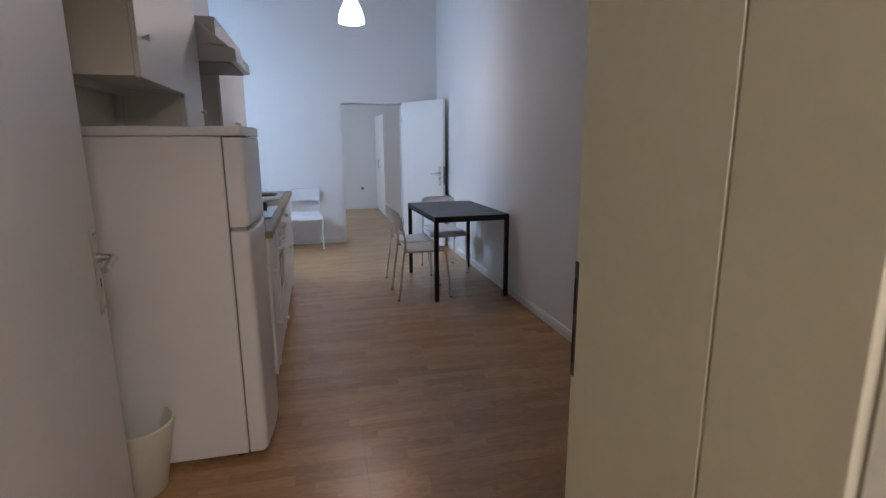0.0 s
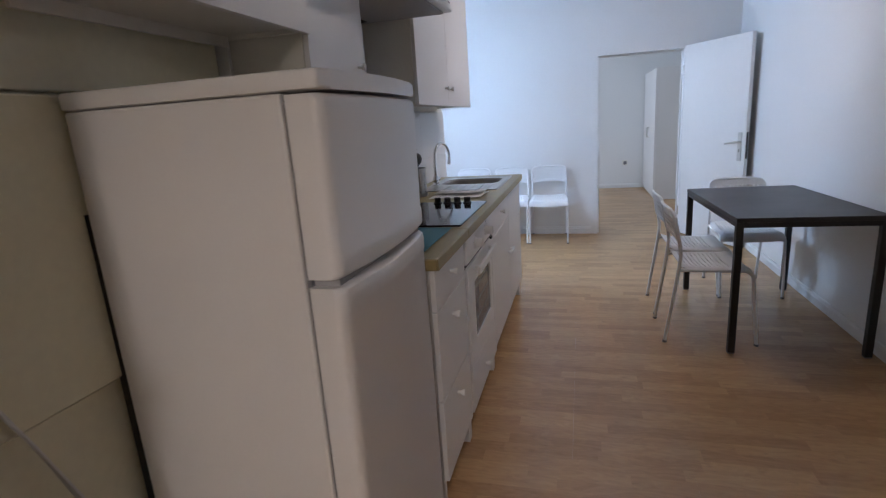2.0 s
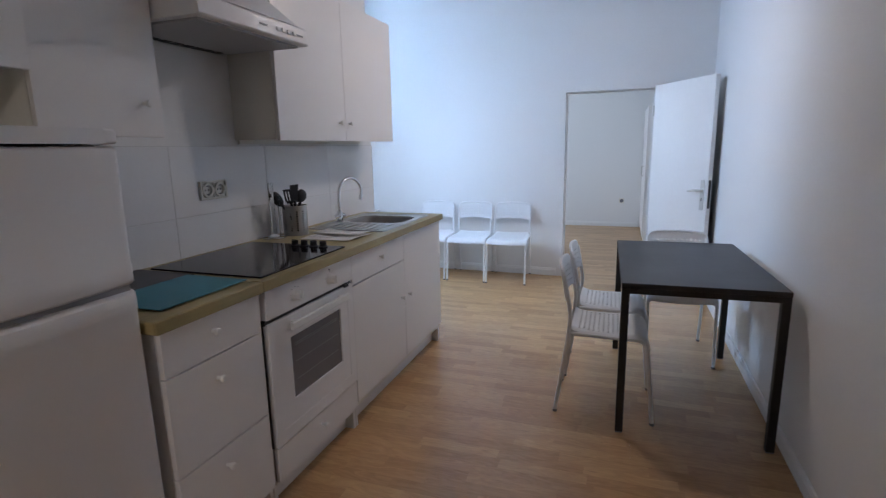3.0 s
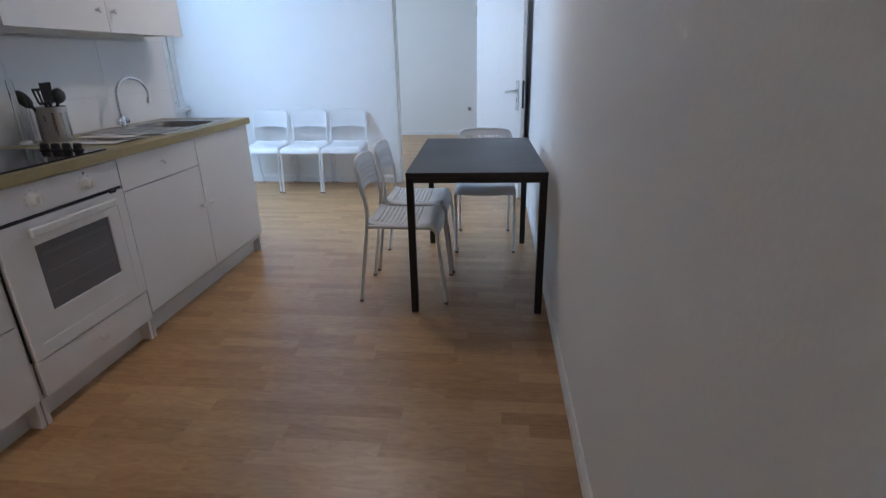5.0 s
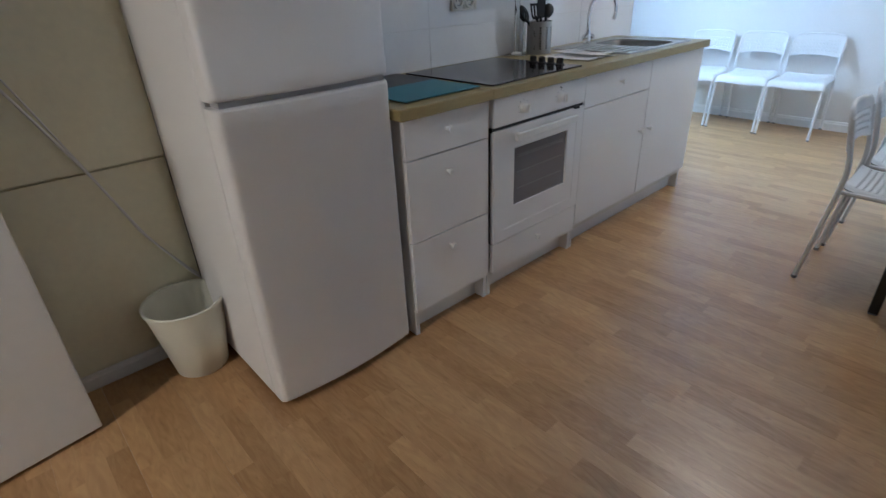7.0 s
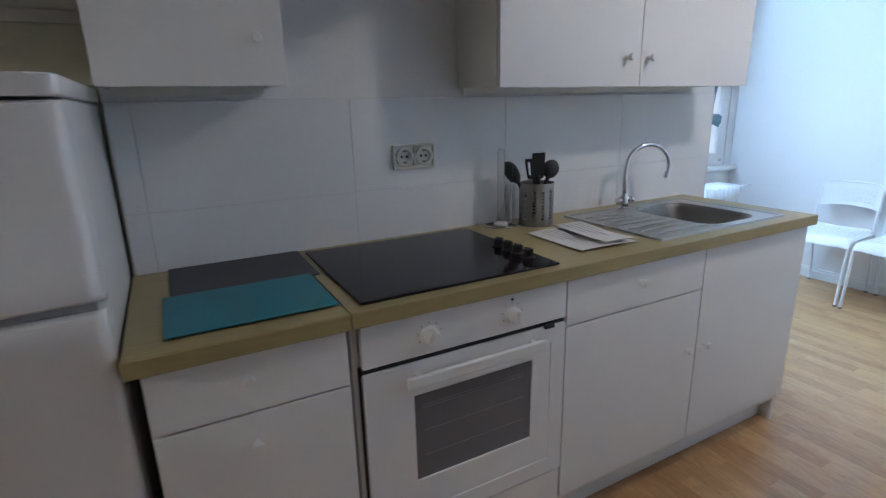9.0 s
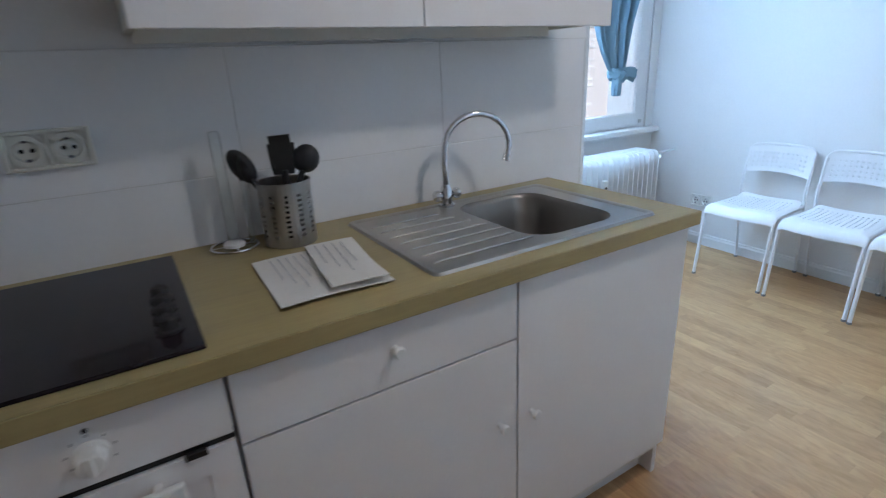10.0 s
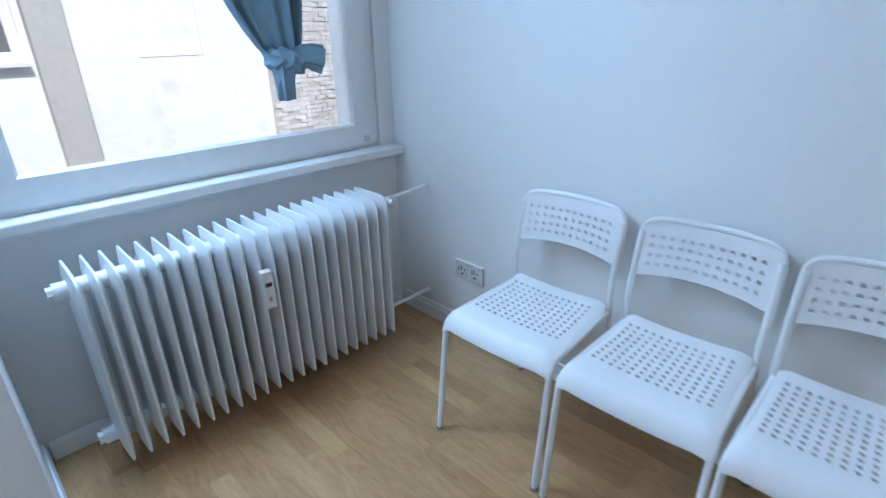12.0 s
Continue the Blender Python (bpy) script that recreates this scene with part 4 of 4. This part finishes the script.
part("plug", lathe([(0.0195, 0), (0.0195, 0.018), (0.012, 0.034), (0.006, 0.040), (0, 0.040)], 16, m=Matrix.Translation((-0.636, 1.8315, 1.215)) @ Matrix.Rotation(math.pi / 2, 4, "Y")), PLASTIC, lead, smooth=True)
part("cord", tube(rounded([(-0.598, 1.8315, 1.212), (-0.596, 1.845, 1.150), (-0.618, 1.92, 0.990), (-0.626, 2.02, 0.770), (-0.638, 2.12, 0.510), (-0.644, 2.25, 0.280), (-0.646, 2.34, 0.210)], 0.05), 0.0042, 8), PLASTIC, lead, smooth=True)
part("second_cord", tube(rounded([(-0.634, 1.862, 1.175), (-0.631, 1.93, 1.010), (-0.632, 2.03, 0.750), (-0.646, 2.11, 0.520), (-0.648, 2.25, 0.295), (-0.648, 2.34, 0.220)], 0.05), 0.003, 6), PLASTIC, lead, smooth=True)

# bin
waste = thing("waste_bin", pose(-0.512, 2.145, 0), "cream plastic waste bin standing beside the fridge", "waste bin")
part("bucket", lathe([(0, 0), (0.088, 0), (0.092, 0.004), (0.136, 0.285), (0.133, 0.285), (0.089, 0.008), (0, 0.008)], 36), BINP, waste, smooth=True)
part("rim", lathe([(0.134, 0.278), (0.141, 0.280), (0.142, 0.290), (0.138, 0.294), (0.133, 0.292), (0.1335, 0.280)], 36), BINP, waste, smooth=True)

# pendant lamp
pend = thing("pendant_lamp", pose(0.60, 5.0, -0.025), "lit white bell-shaped pendant lamp on a cord", "pendant lamp")
prof = [(0.024, 2.672), (0.040, 2.664), (0.048, 2.630), (0.064, 2.585), (0.092, 2.528), (0.110, 2.470), (0.116, 2.432), (0.114, 2.414), (0.110, 2.414), (0.112, 2.432), (0.106, 2.470), (0.088, 2.528), (0.060, 2.585), (0.044, 2.630), (0.036, 2.660)]
part("shade", lathe(prof, 32), SHADE, pend, "glowing white shade", smooth=True)
part("cord", tube([(0, 0, 2.70), (0, 0, CEILZ - 0.005)], 0.0035, 6), PLASTIC, pend)
part("lamp_holder", lathe([(0.020, 2.60), (0.020, 2.70), (0.012, 2.725), (0, 2.726)], 14), PLASTIC, pend)
part("ceiling_cup", lathe([(0, CEILZ - 0.022), (0.02, CEILZ - 0.022), (0.045, CEILZ + 0.022), (0, CEILZ + 0.023)], 18), PLASTIC, pend, smooth=True)


# ---- table and chairs ----
def table():
    t = thing("dining_table", pose(1.478, 4.770, 0, 0, 0, 1.8), "black-brown dining table with square black legs", "table")
    w, l = 0.335, 0.550
    part("tabletop", box(-w, w, -l, l, 0.716, 0.740, 0.002, 2), TABLE, t)
    for s in (-1, 1):
        part("long_rail", box(s * (w - 0.003), s * (w - 0.021), -l + 0.035, l - 0.035, 0.690, 0.7155, 0.001, 1), TLEG, t)
        part("end_rail", box(-w + 0.035, w - 0.035, s * (l - 0.003), s * (l - 0.021), 0.690, 0.7155, 0.001, 1), TLEG, t)
        for q in (-1, 1):
            lg = part("leg", box(s * (w - 0.001), s * (w - 0.036), q * (l - 0.001), q * (l - 0.036), 0.006, 0.7155, 0.003, 2), TLEG, t)
            part("foot_cap", box(s * (w - 0.003), s * (w - 0.034), q * (l - 0.003), q * (l - 0.034), 0.0, 0.006), FOOT, lg)


table()


def chair(m, label, group):
    c = thing("chair", m, label, "chair", group)
    n_u, n_v = 13, 10

    def seat_at(u, v):
        # u across, v from the rear (0) to the front (1)
        hw = 0.176 + 0.022 * v
        x = u * hw
        y = 0.168 - 0.385 * v
        z = 0.447 + 0.010 * u * u - 0.012 * math.sin(math.pi * min(v, 1)) + 0.012 * max(0, 1 - v * 6) ** 2
        if v > 0.84:
            k = (v - 0.84) / 0.16
            z -= 0.055 * k * k
            y += 0.012 * k
        z -= 0.016 * max(0, abs(u) - 0.9) / 0.1
        return (x, y, z), (0, 0, 1)

    us = [-1, -0.94] + [-0.85 + 1.72 * (i // 2) / n_u + (0.056 if i % 2 else 0) for i in range(2 * n_u)] + [0.94, 1]
    vs = [0, 0.04, 0.075] + [0.09 + 0.60 * (j // 2) / n_v + (0.027 if j % 2 else 0) for j in range(2 * n_v)] + [0.74, 0.80, 0.84, 0.88, 0.92, 0.96, 1.0]
    part("seat", sheet(us, vs, seat_at, 0.005, lambda i, j: i >= 2 and i < 2 + 2 * n_u - 1 and (i - 2) % 2 == 0 and 3 <= j < 3 + 2 * n_v - 1 and (j - 3) % 2 == 0), CHAIRP, c, "white perforated plastic seat", smooth=True)

    def back_at(u, v):
        # v from the lower edge (0) to the top (1)
        lower = 0.018 * (1 - u * u)
        z = 0.592 + lower * (1 - v) + 0.168 * v
        half = 0.184 - 0.026 * max(0, (v - 0.80) / 0.20) ** 2.5
        x = u * half
        y = 0.172 + (z - 0.55) * 0.20 + 0.022 * (1 - u * u)
        return (x, y, z), (0, -1, 0.0)

    bu = [-1, -0.93] + [-0.83 + 1.70 * (i // 2) / 12 + (0.062 if i % 2 else 0) for i in range(24)] + [0.93, 1]
    bv = [0, 0.10] + [0.17 + 0.68 * (j // 2) / 4 + (0.072 if j % 2 else 0) for j in range(8)] + [0.86, 0.92, 0.96, 0.985, 1.0]
    part("backrest", sheet(bu, bv, back_at, -0.005, lambda i, j: 2 <= i < 25 and (i - 2) % 2 == 0 and 2 <= j < 9 and (j - 2) % 2 == 0), CHAIRP, c, "white perforated plastic backrest", smooth=True)
    for s in (-1, 1):
        x, xr = s * 0.194, s * 0.181
        part("rear_leg", tube(rounded([(xr, 0.235, 0.008), (xr * 1.01, 0.180, 0.40), (xr * 1.01, 0.168, 0.52), (xr * 1.01, 0.182, 0.60), (xr, 0.206, 0.725)], 0.06), 0.0098, 8), CHAIRM, c, smooth=True)
        part("front_leg", tube(rounded([(x, -0.232, 0.008), (x, -0.190, 0.405), (x * 0.98, -0.160, 0.428), (xr, 0.168, 0.430)], 0.045), 0.0098, 8), CHAIRM, c, smooth=True)
        for xx, yy in ((xr, 0.235), (x, -0.232)):
            part("foot_cap", lathe([(0, 0), (0.0115, 0), (0.0125, 0.004), (0.0115, 0.012), (0, 0.012)], 10, m=Matrix.Translation((xx, yy, 0))), FOOT, c)
    hoop = [(-0.183, 0.188, 0.60), (-0.184, 0.208, 0.715), (-0.176, 0.216, 0.744), (-0.150, 0.221, 0.762), (-0.08, 0.232, 0.768), (0, 0.237, 0.769), (0.08, 0.232, 0.768), (0.150, 0.221, 0.762), (0.176, 0.216, 0.744), (0.184, 0.208, 0.715), (0.183, 0.188, 0.60)]
    part("back_hoop", tube(rounded(hoop, 0.02, 3), 0.0088, 8), CHAIRP, c, smooth=True)
    part("cross_bar", tube([(-0.183, -0.10, 0.424), (0.183, -0.10, 0.424)], 0.007, 8), CHAIRM, c)
    part("rear_bar", tube([(-0.183, 0.12, 0.424), (0.183, 0.12, 0.424)], 0.007, 8), CHAIRM, c)
    return c


first = chair(pose(-0.774, 6.944, 0, 0, 0, 1.6), "white metal and plastic chair beside the radiator", "chairs along the wall")
for x, y, a, lab in ((-0.347, 6.942, 1.2, "white metal and plastic chair in a row along the wall"), (0.066, 6.942, 2, "white metal and plastic chair next to the doorway")):
    o = copy_thing(first, pose(x, y, 0, 0, 0, a))
    o["label"] = lab
for x, y, a, lab in ((1.096, 4.518, 91, "white perforated chair pushed in at the table side"), (1.100, 4.955, 91, "white perforated chair pushed in at the table side"), (1.512, 5.350, 2, "white perforated chair at the table's far end")):
    o = copy_thing(first, pose(x, y, 0, 0, 0, a))
    o["label"], o["group"] = lab, "chairs at the table"


# ---- radiator ----
def radiator():
    r = thing("radiator", WIN.copy(), "white column radiator with a heat meter under the window", "radiator")
    n, y0, y1, z0, z1, xb, xf = 22, 0.158, 1.222, 0.088, 0.694, 0.105, 0.318
    pitch = (y1 - y0) / n
    bm = bmesh.new()
    w = xf - xb

    def outline(inset):
        pts = []
        a, b, c, d = xb + inset, xf - inset, z0 + inset, z1 - inset
        corners = []
        for r0, sx, sz, s0 in ((0.038, 1, 1, 0), (0.006, -1, 1, 90), (0.006, -1, -1, 180), (0.008, 1, -1, 270)):
            k = max(r0 - inset * 0.4, 0.006) + inset * 0.35
            corners.append(((b - k) if sx > 0 else (a + k), (d - k) if sz > 0 else (c + k), s0, k))
        for cx, cz, s0, k in corners:
            for i in range(5):
                t = radians(s0 + 22.5 * i)
                pts.append((cx + k * math.cos(t), cz + k * math.sin(t)))
        return pts

    layers = [(0.0, -0.0035), (0.012, -0.007), (0.030, -0.0125), (0.055, -0.0135)]
    half = [[bm.verts.new((x, yy, z)) for x, z in outline(i)] for i, yy in layers]
    other = [[bm.verts.new((x, -yy, z)) for x, z in outline(i)] for i, yy in layers]
    for grp in (half, other):
        for p, q in zip(grp, grp[1:]):
            for i in range(len(p)):
                j = (i + 1) % len(p)
                bm.faces.new((p[i], p[j], q[j], q[i]))
        bm.faces.new(grp[-1])
    for i in range(len(half[0])):
        j = (i + 1) % len(half[0])
        bm.faces.new((half[0][i], half[0][j], other[0][j], other[0][i]))
    me = mesh_from("column", bm, RADI, True)
    for i in range(n):
        col = new("column", me)
        col.parent = r
        col.location = (0, y0 + pitch * (i + 0.5), 0)
    xm = (xb + xf) / 2
    for z in (z1 - 0.052, z0 + 0.055):
        part("header_pipe", tube([(xm, y0 - 0.022, z), (xm, y1 + 0.015, z)], 0.026, 14), RADI, r, smooth=True)
        part("end_plug", tube([(xm, y0 - 0.036, z), (xm, y0 - 0.020, z)], 0.019, 8), RADI, r)
    part("valve_body", tube([(xm, y1 + 0.012, z1 - 0.052), (xm, y1 + 0.060, z1 - 0.052)], 0.014, 10), BLACKP, r, smooth=True)
    part("thermostat_head", lathe([(0.013, 0), (0.020, 0.008), (0.021, 0.050), (0.017, 0.058), (0, 0.059)], 16, m=Matrix.Translation((xm + 0.010, y1 + 0.040, z1 - 0.052)) @ Matrix.Rotation(math.pi / 2, 4, "Y")), ALU, r, "grey ribbed thermostat head", smooth=True)
    part("supply_pipe", tube([(xm, y1 + 0.05, z1 - 0.052), (xm + 0.004, 1.498, z1 - 0.036)], 0.0085, 10), RADI, r, smooth=True)
    part("return_pipe", tube([(xm, y1 + 0.0, z0 + 0.055), (xm + 0.004, 1.498, z0 + 0.060)], 0.0085, 10), RADI, r, smooth=True)
    meter = part("heat_meter", box(xf - 0.004, xf + 0.024, 0.656, 0.693, 0.428, 0.563, 0.004, 2), PLASTIC, r, "white heat meter with a small display")
    part("display", box(xf + 0.0235, xf + 0.0245, 0.663, 0.686, 0.508, 0.522), BLACKP, meter)
    part("meter_label", box(xf + 0.0235, xf + 0.0243, 0.669, 0.679, 0.455, 0.470), INK, meter)
    for y in (y0 + 0.2, y1 - 0.2):
        part("wall_bracket", box(0.0, xb + 0.02, y, y + 0.02, z0 + 0.03, z0 + 0.05), RADI, r)
        part("upper_bracket", box(0.0, xb + 0.02, y, y + 0.02, z1 - 0.09, z1 - 0.07), RADI, r)


radiator()
wire = part("floor_cable", tube(rounded([(-1.60, 7.222, 0.082), (-1.45, 7.229, 0.083), (-1.30, 7.231, 0.084), (-1.285, 7.240, 0.15), (-1.285, 7.246, 0.29)], 0.03), 0.0035, 6), PLASTIC)
tagged(wire, "thin grey cable lying on the skirting board below the socket", "cable")


# ---- curtain ----
def curtain():
    c = thing("curtain", WIN @ Matrix.Translation((0, -0.085, -0.015)), "blue cotton curtain tied in a knot at the window", "curtain")
    zs = [1.205, 1.25, 1.30, 1.36, 1.44, 1.54, 1.68, 1.86, 2.06, 2.28, 2.50, 2.70, 2.88]
    us = [i / 60 for i in range(61)]

    def place(u, z):
        k = (z - 1.205) / 1.675
        half = 0.045 + 0.37 * k ** 0.65
        mid = 1.035 - 0.075 * math.sin(math.pi * min(k * 2.2, 1)) + 0.065 * k
        y = mid + (u * 2 - 1) * half
        depth = 0.012 + 0.030 * min(k * 3, 1)
        x = 0.125 - 0.05 * k + depth * math.sin(u * 27 + 1.5 * math.sin(u * 7)) + 0.012 * math.sin(u * 19 + k * 3)
        return (x, y, z), (1, 0, 0)

    part("cloth", sheet(us, zs, place, 0.0015), CURT, c, "gathered blue cloth", smooth=True)
    # the knot: a wrapped band, a hanging tail and a side tail
    bm = bmesh.new()
    pts = []
    for i in range(22):
        a = 2 * math.pi * i / 21 * 1.05
        pts.append((0.125 + 0.030 * math.sin(a), 1.035 + 0.040 * math.cos(a), 1.200 + 0.022 * math.sin(a * 0.5) - 0.01 * i / 21))
    tube(pts, 0.032, 12, bm)
    for v in bm.verts:
        v.co += 0.007 * Vector((math.sin(v.co.y * 160), math.sin(v.co.z * 130 + 1), math.sin(v.co.x * 150 + v.co.y * 90)))
    part("knot", bm, CURT, c, "tight blue cloth knot", smooth=True)

    def tail(name, line, r0, r1, flat):
        b2 = bmesh.new()
        ln = rounded(line, 0.03, 4)
        tube(ln, 1.0, 16, b2)
        b2.verts.ensure_lookup_table()
        cnt = len(ln)
        for i in range(cnt):
            t = i / (cnt - 1)
            r = r0 + (r1 - r0) * t
            for k in range(16):
                v = b2.verts[i * 16 + k]
                d = v.co - ln[i]
                fold = 1 + 0.22 * math.sin(k * 3 * math.pi / 4 + t * 2)
                d = Vector((d.x * flat, d.y, d.z)) * r * fold
                v.co = ln[i] + d
        part(name, b2, CURT, c, smooth=True)

    tail("hanging_tail", [(0.135, 1.025, 1.20), (0.145, 1.015, 1.14), (0.14, 1.018, 1.082)], 0.036, 0.030, 0.7)
    tail("side_tail", [(0.135, 1.05, 1.205), (0.15, 1.10, 1.222), (0.155, 1.165, 1.205)], 0.028, 0.044, 0.5)
    part("curtain_rod", tube([(0.06, 0.06, 2.905), (0.06, 1.50, 2.905)], 0.010, 10), ALU, c, smooth=True)
    for y in (0.12, 1.44):
        part("rod_bracket", box(0.0, 0.062, y - 0.006, y + 0.006, 2.893, 2.905), ALU, c)


curtain()


# ---- far room wardrobe ----
wd = thing("wardrobe", pose(0, 0, 0), "white two-door wardrobe against the next room's wall", "wardrobe")
part("carcass", box(1.442, 2.10, 9.45, 10.80, 0.0, 1.86, 0.002, 1), CAB, wd)
for y0, y1, hy in ((9.455, 10.125, 10.07), (10.128, 10.795, 10.185)):
    d = part("door", box(1.420, 1.440, y0, y1, 0.06, 1.855, 0.002, 1), CAB, wd)
    part("handle", tube(rounded([(1.420, hy, 0.88), (1.394, hy, 0.88), (1.394, hy, 1.02), (1.420, hy, 1.02)], 0.012, 3), 0.006, 8), ALU, d, "metal bow handle")

# ---- outside ----
structure(part("ground", boxes([(-400, 400, -400, 400, -3.9, -3.6)]), ASPH), "grey asphalt courtyard ground", "ground")
house = thing("neighbour_building", pose(-5.7, 0, 0), "pale rendered courtyard building with bare brickwork", "building")
part("wall", boxes([(-0.4, 0.0, -8, 6.05, -3.6, 1.10), (-0.4, 0.0, 6.55, 8.72, -3.6, 9.0), (-0.4, 0.0, -8, 5.0, 1.10, 9.0), (-0.4, 0.0, 5.0, 6.55, 3.0, 9.0), (-0.4, 0.0, 6.05, 6.55, -3.6, 1.10)]), STUCCO, house, "pale stucco wall")
part("pilaster", box(0.0, 0.14, 6.60, 6.88, -3.6, 9.0, 0.01), STONE, house, "grey rendered downpipe strip")
part("brick_backing", boxes([(-0.4, -0.022, 8.72, 16.0, -3.6, 9.0)]), MORTAR, house)
part("ledge", box(0.0, 0.006, 7.42, 8.02, 1.095, 1.108, 0.003), STUCCO, house)
part("render_joint", box(0.0, 0.015, 8.02, 8.036, 1.095, 9.0, 0.003), STUCCO, house)
hw = part("house_window", sash(5.0, 6.55, 1.10, 3.0, 0.07, -0.16, -0.06), TRIM, house, "white framed window")
part("house_pane", box(-0.12, -0.115, 5.07, 6.48, 1.17, 2.93), OVENG, hw)
part("house_sill", box(-0.06, 0.08, 4.96, 6.56, 1.06, 1.099, 0.005), TRIM, hw)

# ---- tiles of the splashback ----
splash = structure(part("splashback", box(KW + 0.0005, KW + 0.0092, 2.812, 5.280, 0.780, 1.380), GROUT), "white painted tiles behind the worktop", "splashback")
for row in range(2):
    y = 2.271
    while y < 5.30:
        a, b = max(y, 2.814), min(y + 0.600, 5.278)
        z0 = 0.782 + row * 0.298
        if b - a > 0.02:
            part("tile", box(KW + 0.0085, KW + 0.0108, a + 0.0011, b - 0.0011, z0 + 0.0011, z0 + 0.2969, 0.0008, 1), TILE, splash)
        y += 0.600

# ---- bricks of the neighbouring wall ----
brick_mesh = mesh_from("brick", box(-0.05, 0.0, 0.0, 0.152, 0.0, 0.046, 0.004, 1), BRICK)
rb = random.Random(5)
rest = bmesh.new()
for row in range(70):
    for col in range(13):
        y = 8.76 + col * 0.160 + (0.080 if row % 2 else 0)
        if rb.random() < 0.06:
            continue
        x, z = -0.012 + rb.uniform(-0.012, 0.008), -0.15 + row * 0.052 + rb.uniform(-0.002, 0.002)
        if 18 <= row < 42:
            b = new("brick", brick_mesh)
            b.parent = house
            b.location = (x, y, z)
            b.rotation_euler = (rb.uniform(-0.012, 0.012), 0, rb.uniform(-0.02, 0.02))
        else:
            add_box(rest, x - 0.05, x, y, y + 0.152, z, z + 0.046)
far_bricks = part("brickwork", rest, BRICK, house, "remaining courses of old brick")
far_bricks["kind"] = "stuff"

# ---- floorboards ----
floor_ob = bpy.data.objects["floor"]
board_meshes = {}


def board(x0, x1, y0, y1):
    key = (round(x1 - x0, 3), round(y1 - y0, 3))
    if key not in board_meshes:
        w, d = key
        bm = bmesh.new()
        lo = [bm.verts.new(p) for p in ((0.0002, 0.0002, -0.008), (w - 0.0002, 0.0002, -0.008), (w - 0.0002, d - 0.0002, -0.008), (0.0002, d - 0.0002, -0.008))]
        md = [bm.verts.new((v.co.x, v.co.y, -0.0003)) for v in lo]
        hi = [bm.verts.new(p) for p in ((0.0003, 0.0003, 0), (w - 0.0003, 0.0003, 0), (w - 0.0003, d - 0.0003, 0), (0.0003, d - 0.0003, 0))]
        for p, q in ((lo, md), (md, hi)):
            for i in range(4):
                bm.faces.new((p[i], p[(i + 1) % 4], q[(i + 1) % 4], q[i]))
        bm.faces.new(hi)
        board_meshes[key] = mesh_from("plank", bm, LAMINATE)
    ob = new("plank", board_meshes[key])
    ob.parent = floor_ob
    ob.location = (x0, y0, 0)


def lay(x0, x1, y0, y1):
    r = random.Random(11)
    y = y0
    while y < y1 - 0.002:
        top = min(y + 0.195, y1)
        x = x0 - r.choice((0.0, 0.43, 0.86)) - 0.2
        while x < x1:
            a, b = max(x, x0), min(x + 1.29, x1)
            if b - a > 0.01:
                board(round(a, 3), round(b, 3), round(y, 3), round(top, 3))
            x += 1.29
        y = top


lay(-1.15, 1.95, -1.69, 5.33)
lay(-1.90, 1.905, 5.33, 7.425)
lay(-1.45, 2.15, 7.425, 10.82)
